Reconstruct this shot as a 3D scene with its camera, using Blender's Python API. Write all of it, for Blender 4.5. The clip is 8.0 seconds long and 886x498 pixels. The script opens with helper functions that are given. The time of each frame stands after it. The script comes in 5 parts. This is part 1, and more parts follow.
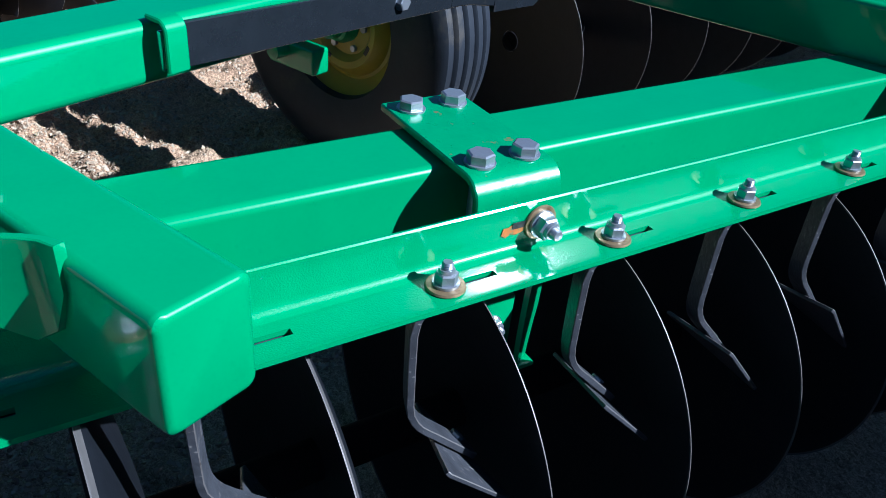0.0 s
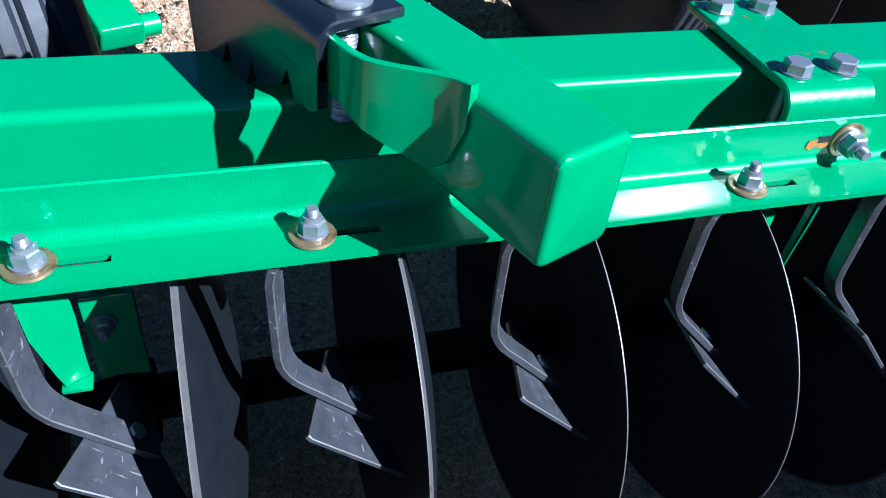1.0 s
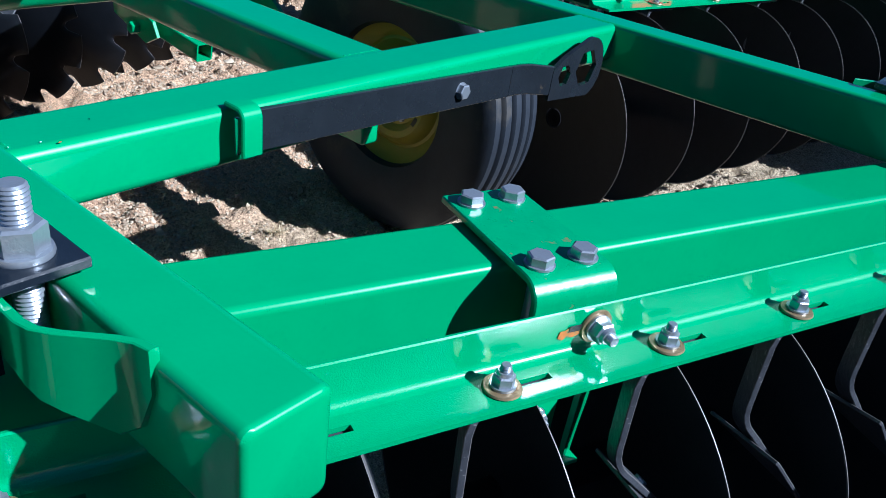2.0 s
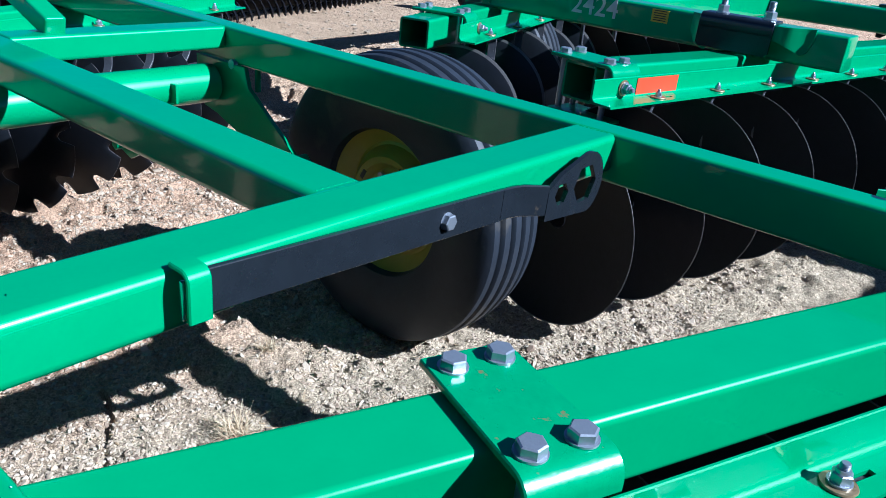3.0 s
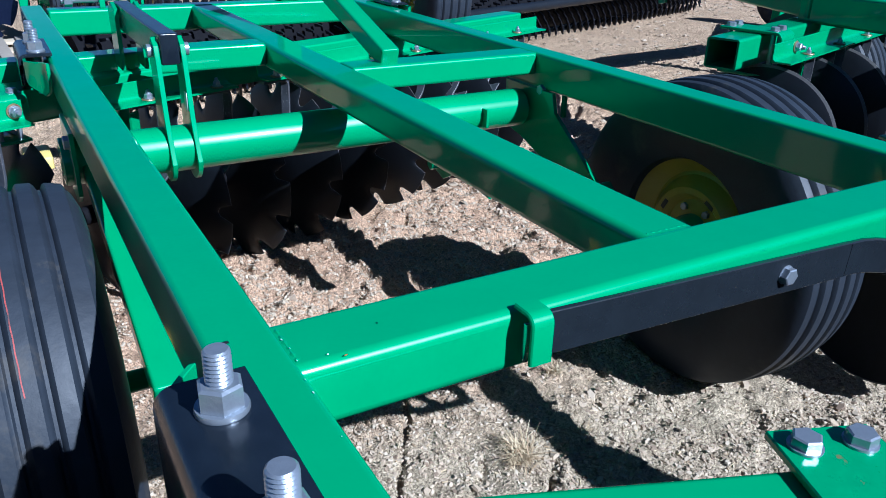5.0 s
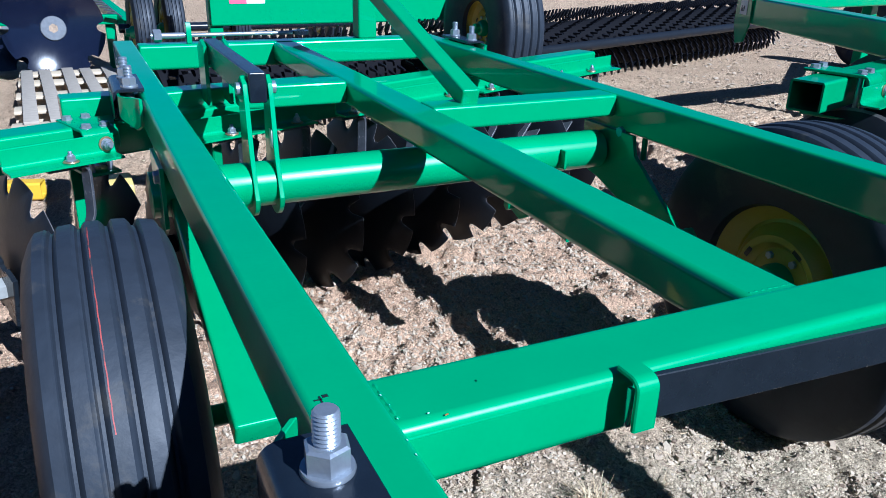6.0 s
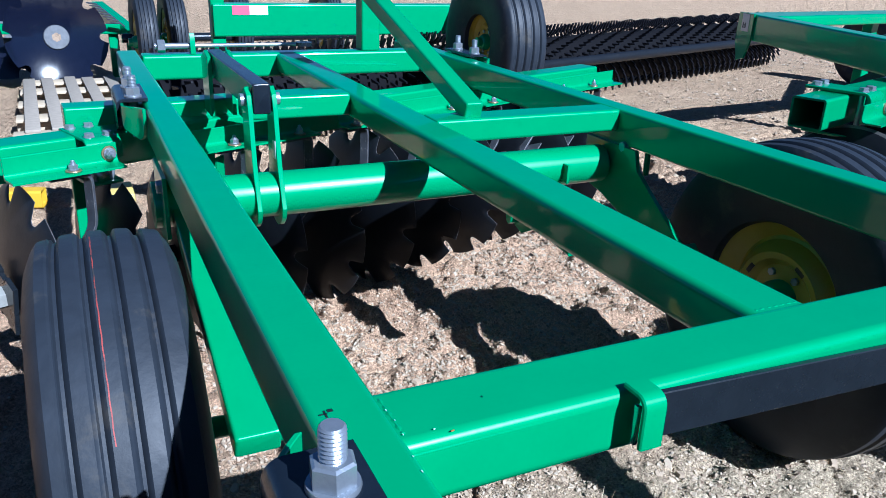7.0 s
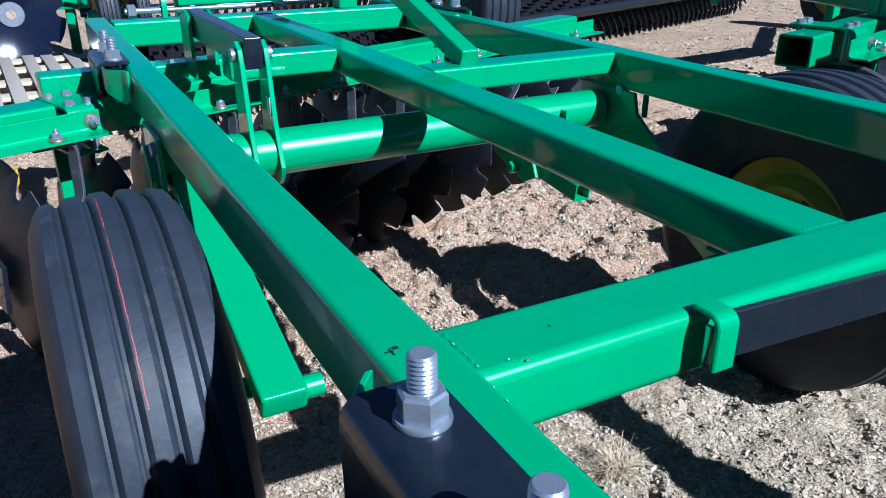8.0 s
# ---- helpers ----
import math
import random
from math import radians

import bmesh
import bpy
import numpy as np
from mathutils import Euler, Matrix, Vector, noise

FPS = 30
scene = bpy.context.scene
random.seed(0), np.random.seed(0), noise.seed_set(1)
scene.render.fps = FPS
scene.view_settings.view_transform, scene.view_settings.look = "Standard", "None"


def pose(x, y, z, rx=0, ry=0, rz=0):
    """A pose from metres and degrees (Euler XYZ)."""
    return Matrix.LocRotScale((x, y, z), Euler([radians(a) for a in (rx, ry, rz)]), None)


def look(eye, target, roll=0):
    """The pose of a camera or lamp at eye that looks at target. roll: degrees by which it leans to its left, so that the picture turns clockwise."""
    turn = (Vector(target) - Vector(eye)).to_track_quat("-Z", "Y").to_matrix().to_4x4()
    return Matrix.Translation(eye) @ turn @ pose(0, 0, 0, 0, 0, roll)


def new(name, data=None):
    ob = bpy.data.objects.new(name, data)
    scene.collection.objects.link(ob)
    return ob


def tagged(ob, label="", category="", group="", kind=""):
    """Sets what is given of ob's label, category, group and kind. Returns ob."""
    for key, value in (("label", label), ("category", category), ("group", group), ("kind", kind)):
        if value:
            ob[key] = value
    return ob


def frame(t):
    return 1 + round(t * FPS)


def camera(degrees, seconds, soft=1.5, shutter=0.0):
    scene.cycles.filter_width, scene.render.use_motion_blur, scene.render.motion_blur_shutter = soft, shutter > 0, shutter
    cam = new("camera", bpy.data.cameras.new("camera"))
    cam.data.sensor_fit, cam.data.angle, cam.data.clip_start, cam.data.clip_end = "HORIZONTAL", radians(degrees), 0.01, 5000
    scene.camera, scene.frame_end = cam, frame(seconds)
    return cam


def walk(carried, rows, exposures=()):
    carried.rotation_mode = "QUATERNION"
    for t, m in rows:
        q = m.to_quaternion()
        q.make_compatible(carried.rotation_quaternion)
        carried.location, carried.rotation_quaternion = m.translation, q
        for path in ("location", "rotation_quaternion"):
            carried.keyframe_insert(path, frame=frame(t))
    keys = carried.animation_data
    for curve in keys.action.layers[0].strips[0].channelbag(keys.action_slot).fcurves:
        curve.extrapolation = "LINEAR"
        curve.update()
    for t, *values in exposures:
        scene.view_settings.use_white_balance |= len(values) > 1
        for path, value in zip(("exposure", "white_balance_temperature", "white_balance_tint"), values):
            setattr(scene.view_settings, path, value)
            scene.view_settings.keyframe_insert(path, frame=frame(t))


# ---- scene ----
cam = camera(59.8, 8.0, 0.9)
PATH = [
    (0, (0.785, 0.872, 1.153), (2.175, 1.804, 0.058), 6.0),
    (0.2, (0.753, 0.887, 1.144), (2.11, 1.808, -0.001), 7.6),
    (0.4, (0.723, 0.91, 1.136), (2.038, 1.813, -0.07), 7.8),
    (0.5, (0.703, 0.913, 1.143), (1.969, 1.867, -0.076), 7.6),
    (0.8, (0.648, 0.932, 1.144), (1.737, 1.979, -0.167), 7.3),
    (1, (0.627, 0.935, 1.14), (1.661, 2.038, -0.168), 7.5),
    (1.2, (0.628, 0.936, 1.144), (1.653, 2.086, -0.132), 6.0),
    (1.5, (0.662, 0.934, 1.161), (1.776, 2.091, -0.03), 6.8),
    (1.7, (0.713, 0.913, 1.185), (1.914, 2.039, 0.049), 6.4),
    (2, (0.765, 0.914, 1.198), (2.167, 1.948, 0.216), 8.1),
    (2.2, (0.802, 0.932, 1.2), (2.266, 1.941, 0.285), 9.2),
    (3.3, (0.929, 0.989, 1.243), (2.313, 2.185, 0.435), 4.7),
    (3.5, (0.935, 0.985, 1.241), (2.264, 2.22, 0.399), 4.4),
    (4, (0.94, 1.001, 1.234), (2.19, 2.249, 0.297), 2.7),
    (4.2, (0.935, 1.007, 1.231), (2.158, 2.271, 0.28), 2.5),
    (4.5, (0.913, 1.026, 1.242), (2.042, 2.397, 0.323), 1.5),
    (4.7, (0.894, 1.044, 1.248), (1.952, 2.488, 0.357), 1.9),
    (5, (0.855, 1.062, 1.267), (1.776, 2.634, 0.443), 1.5),
    (5.2, (0.835, 1.072, 1.276), (1.69, 2.689, 0.466), 1.6),
    (6.3, (0.823, 1.112, 1.284), (1.621, 2.788, 0.54), 1.5),
    (6.5, (0.822, 1.112, 1.283), (1.618, 2.789, 0.541), 1.7),
    (7, (0.818, 1.116, 1.284), (1.627, 2.795, 0.559), 2.1),
    (7.2, (0.816, 1.112, 1.287), (1.609, 2.799, 0.562), 1.9),
    (7.5, (0.816, 1.114, 1.283), (1.577, 2.797, 0.517), 0.4),
    (7.7, (0.803, 1.137, 1.267), (1.624, 2.802, 0.523), 1.2),
    (8, (0.75, 1.176, 1.228), (1.612, 2.794, 0.429), -0.1),
]
EXPOSURE = ((0, 1.25), (0.5, 1.38), (1.0, 1.60), (1.5, 1.65), (2.0, 1.26), (3.5, 1.43), (4.0, 1.46), (4.5, 1.34), (5.0, 1.10), (6.5, 1.20), (7.5, 1.20), (8.0, 1.18))
walk(cam, [(t, look(eye, target, roll)) for t, eye, target, roll in PATH], [(t, stops, 5000 if t < 3 else 4780, 10) for t, stops in EXPOSURE])

# ---- light ----
SUN = Vector((0.453, -1.235, 1.0)).normalized()
world = bpy.data.worlds.new("sky")
scene.world = world
world.use_nodes = True
wn = world.node_tree.nodes
sky = wn.new("ShaderNodeTexSky")
sky.sky_type, sky.sun_disc, sky.ozone_density, sky.dust_density, sky.altitude = "NISHITA", False, 6.0, 0.0, 1500.0
sky.sun_elevation, sky.sun_rotation = math.asin(SUN.z), math.atan2(SUN.x, SUN.y)
wn["Background"].inputs[1].default_value = 0.026
world.node_tree.links.new(sky.outputs[0], wn["Background"].inputs[0])
lamp = bpy.data.lights.new("sun", "SUN")
lamp.energy, lamp.angle, lamp.color = 5.3, radians(0.53), (1.0, 0.95, 0.87)
sun = new("sun", lamp)
sun.matrix_world = look(SUN * 20, (0, 0, 0))


# ---- materials ----
def material(name, base, rough=0.5, metal=0.0, coat_rough=0.04, vary=0.15, grain=60.0, stain=None, stain_scale=5.0, stain_at=0.62,
             bump=0.0, bump_scale=200.0, scratch=None, coat=0.0, gloss_vary=0.1, specular=0.5):
    m = bpy.data.materials.new(name)
    m.use_nodes = True
    nt = m.node_tree
    n, link = nt.nodes, nt.links.new
    b = n["Principled BSDF"]
    tc = n.new("ShaderNodeTexCoord")
    fine = n.new("ShaderNodeTexNoise")
    fine.inputs["Scale"].default_value, fine.inputs["Detail"].default_value = grain, 6
    link(tc.outputs["Object"], fine.inputs["Vector"])
    mix = n.new("ShaderNodeMix")
    mix.data_type = "RGBA"
    lo = [max(0.0, c * (1 - vary)) for c in base]
    hi = [min(1.0, c * (1 + vary)) for c in base]
    mix.inputs[6].default_value, mix.inputs[7].default_value = (*lo, 1), (*hi, 1)
    link(fine.outputs[0], mix.inputs[0])
    colour = mix.outputs[2]
    broad = n.new("ShaderNodeTexNoise")
    broad.inputs["Scale"].default_value, broad.inputs["Detail"].default_value, broad.inputs["Roughness"].default_value = stain_scale, 8, 0.65
    link(tc.outputs["Object"], broad.inputs["Vector"])
    if stain:
        ramp = n.new("ShaderNodeValToRGB")
        ramp.color_ramp.elements[0].position, ramp.color_ramp.elements[1].position = stain_at, stain_at + 0.1
        link(broad.outputs[0], ramp.inputs[0])
        over = n.new("ShaderNodeMix")
        over.data_type = "RGBA"
        over.inputs[7].default_value = (*stain, 1)
        link(ramp.outputs[0], over.inputs[0])
        link(colour, over.inputs[6])
        colour = over.outputs[2]
    for k, size in enumerate(((30, 260, 90), (240, 50, 34), (90, 30, 280)) if scratch else ()):
        mp = n.new("ShaderNodeMapping")
        mp.inputs["Scale"].default_value, mp.inputs["Rotation"].default_value = size, (0.4 * k, 0.7 - 0.5 * k, 0.3 + 0.6 * k)
        link(tc.outputs["Object"], mp.inputs["Vector"])
        sn = n.new("ShaderNodeTexNoise")
        sn.inputs["Scale"].default_value, sn.inputs["Detail"].default_value = 1.0, 2
        link(mp.outputs[0], sn.inputs["Vector"])
        sr = n.new("ShaderNodeValToRGB")
        sr.color_ramp.elements[0].position, sr.color_ramp.elements[1].position = 0.70, 0.74
        link(sn.outputs[0], sr.inputs[0])
        sm = n.new("ShaderNodeMix")
        sm.data_type = "RGBA"
        sm.inputs[7].default_value = (*scratch, 1)
        link(sr.outputs[0], sm.inputs[0])
        link(colour, sm.inputs[6])
        colour = sm.outputs[2]
    link(colour, b.inputs["Base Color"])
    rr = n.new("ShaderNodeMapRange")
    rr.inputs["To Min"].default_value, rr.inputs["To Max"].default_value = max(0.02, rough - gloss_vary), min(1.0, rough + gloss_vary)
    link(broad.outputs[0], rr.inputs["Value"])
    link(rr.outputs[0], b.inputs["Roughness"])
    b.inputs["Metallic"].default_value = metal
    b.inputs["Specular IOR Level"].default_value = specular
    b.inputs["Coat Weight"].default_value = coat
    b.inputs["Coat Roughness"].default_value = coat_rough
    if bump:
        bn = n.new("ShaderNodeTexNoise")
        bn.inputs["Scale"].default_value, bn.inputs["Detail"].default_value = bump_scale, 5
        link(tc.outputs["Object"], bn.inputs["Vector"])
        bp = n.new("ShaderNodeBump")
        bp.inputs["Strength"].default_value, bp.inputs["Distance"].default_value = bump, 0.002
        link(bn.outputs[0], bp.inputs["Height"])
        link(bp.outputs[0], b.inputs["Normal"])
    return m


GREEN = material("green_paint", (0, 0.21, 0.0742), 0.36, vary=0.06, grain=18, coat=0.7, coat_rough=0.06, bump=0.06, bump_scale=120, gloss_vary=0.1, specular=0.3)
GREEN_BAR = material("green_paint_on_rolled_bar", (0, 0.21, 0.0742), 0.42, vary=0.08, grain=40, stain=(0.10, 0.26, 0.16), stain_scale=26, stain_at=0.68, coat=0.8, coat_rough=0.13, bump=0.32, bump_scale=520, gloss_vary=0.12, specular=0.2)
GREEN_WORN = material("green_paint_rubbed", (0, 0.189, 0.07), 0.3, vary=0.12, grain=60, stain=(0.14, 0.084, 0.035), stain_scale=34, stain_at=0.62,
                      coat=0.2, bump=0.2, bump_scale=90)
BLACKPAINT = material("black_paint", (0.007, 0.01015, 0.0154), 0.22, vary=0.3, grain=40, stain=(0.07, 0.0525, 0.0385), stain_scale=34, stain_at=0.69, bump=0.15, bump_scale=120)
SCRAPER = material("dull_black_steel", (0.036, 0.039, 0.047), 0.38, vary=0.6, grain=40, scratch=(0.15, 0.147, 0.15), stain=(0.112, 0.098, 0.084), stain_scale=60, stain_at=0.64, bump=0.55, bump_scale=110)
DISC = material("black_disc_steel", (0.0070, 0.0085, 0.0115), 0.42, specular=0.22, vary=0.35, grain=30, stain=(0.028, 0.025, 0.022), stain_scale=9, stain_at=0.66, bump=0.15, bump_scale=80)
EDGE = material("bare_steel_edge", (0.0875, 0.084, 0.084), 0.5, metal=0.25, vary=0.3, grain=90, stain=(0.035, 0.028, 0.0245), stain_scale=30, stain_at=0.6)
ZINC = material("zinc_plate", (0.301, 0.329, 0.371), 0.3, metal=0.72, vary=0.12, grain=140, bump=0.15, bump_scale=300)
WASHER = material("rusty_washer", (0.231, 0.168, 0.091), 0.42, metal=0.6, vary=0.3, grain=120, stain=(0.091, 0.042, 0.014), stain_scale=60, stain_at=0.55)
RUBBER = material("tyre_rubber", (0.0160, 0.0200, 0.0275), 0.52, specular=0.25, vary=0.35, grain=22, stain=(0.042, 0.040, 0.038), stain_scale=6.5, stain_at=0.58, bump=0.35, bump_scale=60, gloss_vary=0.16)
YELLOW = material("yellow_rim_paint", (0.301, 0.231, 0.0175), 0.4, vary=0.12, grain=30, stain=(0.154, 0.105, 0.028), stain_scale=16, stain_at=0.66, bump=0.15)
YELLOWBAR = material("deep_yellow_paint", (0.50, 0.30, 0.012), 0.4, vary=0.12, grain=30, bump=0.1)
CREAM_PAINT = material("faded_yellow_paint", (0.525, 0.406, 0.112), 0.5, vary=0.1)
RED = material("red_sticker", (0.525, 0.049, 0.014), 0.4, vary=0.06)
ORANGE = material("bare_orange_primer", (0.336, 0.112, 0.021), 0.6, vary=0.4, grain=150, stain=(0.07, 0.14, 0.056), stain_scale=120, stain_at=0.52)
CHIP = material("pale_paint_chip", (0.385, 0.504, 0.434), 0.4, vary=0.2, grain=200)
WHITE = material("white_vinyl", (0.525, 0.525, 0.511), 0.4, vary=0.05)
PINK = material("pink_vinyl", (0.49, 0.084, 0.14), 0.4, vary=0.05)
CREAM = material("cream_vinyl", (0.525, 0.35, 0.014), 0.4, vary=0.05)
INK = material("black_ink", (0.0084, 0.0084, 0.0098), 0.5)
TREADLINE = material("red_tread_line", (0.22, 0.030, 0.025), 0.65, vary=0.4, grain=90, stain=(0.021, 0.0196, 0.021), stain_scale=9, stain_at=0.5)
BARE = material("unpainted_edge_glint", (0.525, 0.546, 0.56), 0.2, metal=0.9)
GLOSSBLACK = material("glossy_black_disc_paint", (0.0042, 0.0056, 0.014), 0.11, vary=0.2, grain=20, gloss_vary=0.03, bump=0.04, bump_scale=60)
SLATE = material("worn_slate_paint", (0.0090, 0.0115, 0.0150), 0.28, specular=0.33, vary=0.25, grain=30, stain=(0.14, 0.1015, 0.063), stain_scale=13, stain_at=0.65, bump=0.2, bump_scale=110)
AXLE = material("rough_black_iron", (0.0042, 0.0042, 0.0056), 0.8, vary=0.3, specular=0.08)
SPIKE = material("black_iron_spikes", (0.0056, 0.0056, 0.0077), 0.3, specular=0.35, vary=0.4, grain=60)
WOOD = material("pallet_wood", (0.434, 0.35, 0.238), 0.7, vary=0.2, grain=25, stain=(0.28, 0.21, 0.14), stain_scale=8)
GREYWOOD = material("weathered_wood", (0.252, 0.217, 0.175), 0.75, vary=0.25, grain=25)
AXLE_PLATE = material("dull_grey_hub_steel", (0.10, 0.105, 0.115), 0.4, metal=0.3, vary=0.4, grain=40)
GREYNUT = material("pale_grey_cast_steel", (0.19, 0.19, 0.175), 0.6, vary=0.35, grain=50)
RUSTNUT = material("rusty_nut", (0.24, 0.17, 0.11), 0.5, metal=0.3, vary=0.4, grain=60)
STONE = material("pebble", (0.364, 0.315, 0.273), 0.8, vary=0.35, grain=30)


def ground_material():
    m = bpy.data.materials.new("dry_gravelly_soil")
    m.use_nodes = True
    nt = m.node_tree
    n, link = nt.nodes, nt.links.new
    b = n["Principled BSDF"]
    b.inputs["Roughness"].default_value = 0.95
    b.inputs["Specular IOR Level"].default_value = 0.15
    tc = n.new("ShaderNodeTexCoord")

    def noise_tex(scale, detail, rough=0.6):
        t = n.new("ShaderNodeTexNoise")
        t.inputs["Scale"].default_value, t.inputs["Detail"].default_value, t.inputs["Roughness"].default_value = scale, detail, rough
        link(tc.outputs["Object"], t.inputs["Vector"])
        return t

    def ramp(src, stops):
        r = n.new("ShaderNodeValToRGB")
        while len(r.color_ramp.elements) < len(stops):
            r.color_ramp.elements.new(0.5)
        for e, (p, c) in zip(r.color_ramp.elements, stops):
            e.position, e.color = p, (*c, 1)
        link(src, r.inputs[0])
        return r.outputs[0]

    def blend(kind, fac, a, c):
        x = n.new("ShaderNodeMix")
        x.data_type, x.blend_type = "RGBA", kind
        x.inputs[0].default_value = fac
        link(a, x.inputs[6])
        link(c, x.inputs[7])
        return x.outputs[2]

    # packed pale soil by the near gang, churned brown soil past the wheels, tan further off
    sep = n.new("ShaderNodeSeparateXYZ")
    link(tc.outputs["Object"], sep.inputs[0])
    zone = n.new("ShaderNodeMath")
    zone.operation = "MULTIPLY_ADD"
    zone.inputs[1].default_value = 0.8
    link(noise_tex(1.7, 5).outputs[0], zone.inputs[0])
    link(sep.outputs[1], zone.inputs[2])
    span = n.new("ShaderNodeMapRange")
    span.inputs["From Min"].default_value, span.inputs["From Max"].default_value = 2.4, 8.4
    link(zone.outputs[0], span.inputs["Value"])
    tone = ramp(span.outputs[0], [(0.06, (0.505, 0.412, 0.286)), (0.16, (0.525, 0.352, 0.230)), (0.38, (0.510, 0.346, 0.225)), (0.62, (0.455, 0.330, 0.216))])
    soil = blend("MULTIPLY", 1.0, tone, ramp(noise_tex(2.3, 6).outputs[0], [(0.3, (0.82, 0.80, 0.79)), (0.55, (1.0, 1.0, 1.0)), (0.75, (1.08, 1.09, 1.1))]))
    warp = n.new("ShaderNodeVectorMath")
    warp.operation = "MULTIPLY_ADD"
    warp.inputs[1].default_value = (0.012, 0.012, 0.012)
    link(noise_tex(70, 3).outputs["Color"], warp.inputs[0])
    link(tc.outputs["Object"], warp.inputs[2])
    vor = n.new("ShaderNodeTexVoronoi")
    vor.inputs["Scale"].default_value = 150
    link(warp.outputs[0], vor.inputs["Vector"])
    crumb = ramp(vor.outputs["Color"], [(0.0, (0.42, 0.38, 0.34)), (0.45, (0.98, 0.97, 0.96)), (1.0, (1.5, 1.49, 1.47))])
    grit = ramp(noise_tex(330, 4, 0.75).outputs[0], [(0.38, (0.36, 0.32, 0.28)), (0.49, (1.0, 1.0, 1.0)), (0.62, (1.5, 1.49, 1.46))])
    hollow = ramp(noise_tex(42, 6, 0.7).outputs[0], [(0.32, (0.55, 0.50, 0.46)), (0.46, (1.0, 1.0, 1.0))])
    c = blend("MULTIPLY", 0.8, soil, crumb)
    c = blend("MULTIPLY", 0.85, c, grit)
    c = blend("MULTIPLY", 0.6, c, hollow)
    link(c, b.inputs["Base Color"])
    add = n.new("ShaderNodeMath")
    add.operation = "MULTIPLY_ADD"
    add.inputs[1].default_value = -0.35
    link(vor.outputs["Distance"], add.inputs[0])
    link(noise_tex(110, 8, 0.72).outputs[0], add.inputs[2])
    bp = n.new("ShaderNodeBump")
    bp.inputs["Strength"].default_value, bp.inputs["Distance"].default_value = 1.0, 0.013
    link(add.outputs[0], bp.inputs["Height"])
    lumps = n.new("ShaderNodeBump")
    lumps.inputs["Strength"].default_value, lumps.inputs["Distance"].default_value = 1.0, 0.08
    link(noise_tex(13, 7, 0.62).outputs[0], lumps.inputs["Height"])
    link(lumps.outputs[0], bp.inputs["Normal"])
    link(bp.outputs[0], b.inputs["Normal"])
    return m


SOIL = ground_material()


def piece_material(name, stops, rough):
    """Bits whose colour differs from one to the next."""
    m = bpy.data.materials.new(name)
    m.use_nodes = True
    n, link = m.node_tree.nodes, m.node_tree.links.new
    b = n["Principled BSDF"]
    b.inputs["Roughness"].default_value = rough
    geo = n.new("ShaderNodeNewGeometry")
    r = n.new("ShaderNodeValToRGB")
    while len(r.color_ramp.elements) < len(stops):
        r.color_ramp.elements.new(0.5)
    for e, (p, c) in zip(r.color_ramp.elements, stops):
        e.position, e.color = p, (*c, 1)
    link(geo.outputs["Random Per Island"], r.inputs[0])
    tc = n.new("ShaderNodeTexCoord")
    t = n.new("ShaderNodeTexNoise")
    t.inputs["Scale"].default_value = 300
    link(tc.outputs["Object"], t.inputs["Vector"])
    x = n.new("ShaderNodeMix")
    x.data_type, x.blend_type = "RGBA", "MULTIPLY"
    x.inputs[0].default_value = 0.5
    link(r.outputs[0], x.inputs[6])
    link(t.outputs[0], x.inputs[7])
    link(x.outputs[2], b.inputs["Base Color"])
    return m


GRAVEL = piece_material("gravel_bits", [(0.0, (0.19, 0.13, 0.085)), (0.25, (0.400, 0.307, 0.208)), (0.7, (0.475, 0.378, 0.266)), (1.0, (0.525, 0.437, 0.322))], 0.9)
CHAFF = piece_material("chaff_bits", [(0.0, (0.28, 0.182, 0.091)), (0.5, (0.574, 0.42, 0.238)), (1.0, (0.665, 0.546, 0.35))], 0.75)

# ---- mesh helpers ----
PLACE = {}


FAR_TURN = Matrix.Translation((0.9, 1.05, 0)) @ Matrix.Rotation(0.0095, 4, "Z") @ Matrix.Translation((-0.9, -1.05, 0))


def thing(name, x, y, z, label, category, group="", kind=""):
    ob = new(name)
    ob.location = (x, y, z)
    PLACE[ob] = Matrix.Translation((x, y, z))
    return tagged(ob, label, category, group, kind)


def mesh_of(bm, name, mat):
    me = bpy.data.meshes.new(name)
    bmesh.ops.recalc_face_normals(bm, faces=bm.faces[:])
    bm.to_mesh(me)
    bm.free()
    me.materials.append(mat)
    me.shade_smooth()
    me.set_sharp_from_angle(angle=radians(32))
    return me


def part(name, bm, mat, parent, label="", m=None):
    """One mesh object under a thing or a part; m is its place in the world."""
    me = bm if isinstance(bm, bpy.types.Mesh) else mesh_of(bm, name, mat)
    m = m if m is not None else Matrix()
    ob = new(name, me)
    ob.parent = parent
    ob.matrix_basis = PLACE[parent].inverted() @ m
    PLACE[ob] = m
    return tagged(ob, label)


def solid(name, bm, mat, label, category, group="", kind="", m=None):
    me = bm if isinstance(bm, bpy.types.Mesh) else mesh_of(bm, name, mat)
    ob = new(name, me)
    if m is not None:
        ob.matrix_basis = m
    PLACE[ob] = m if m is not None else Matrix()
    return tagged(ob, label, category, group, kind)


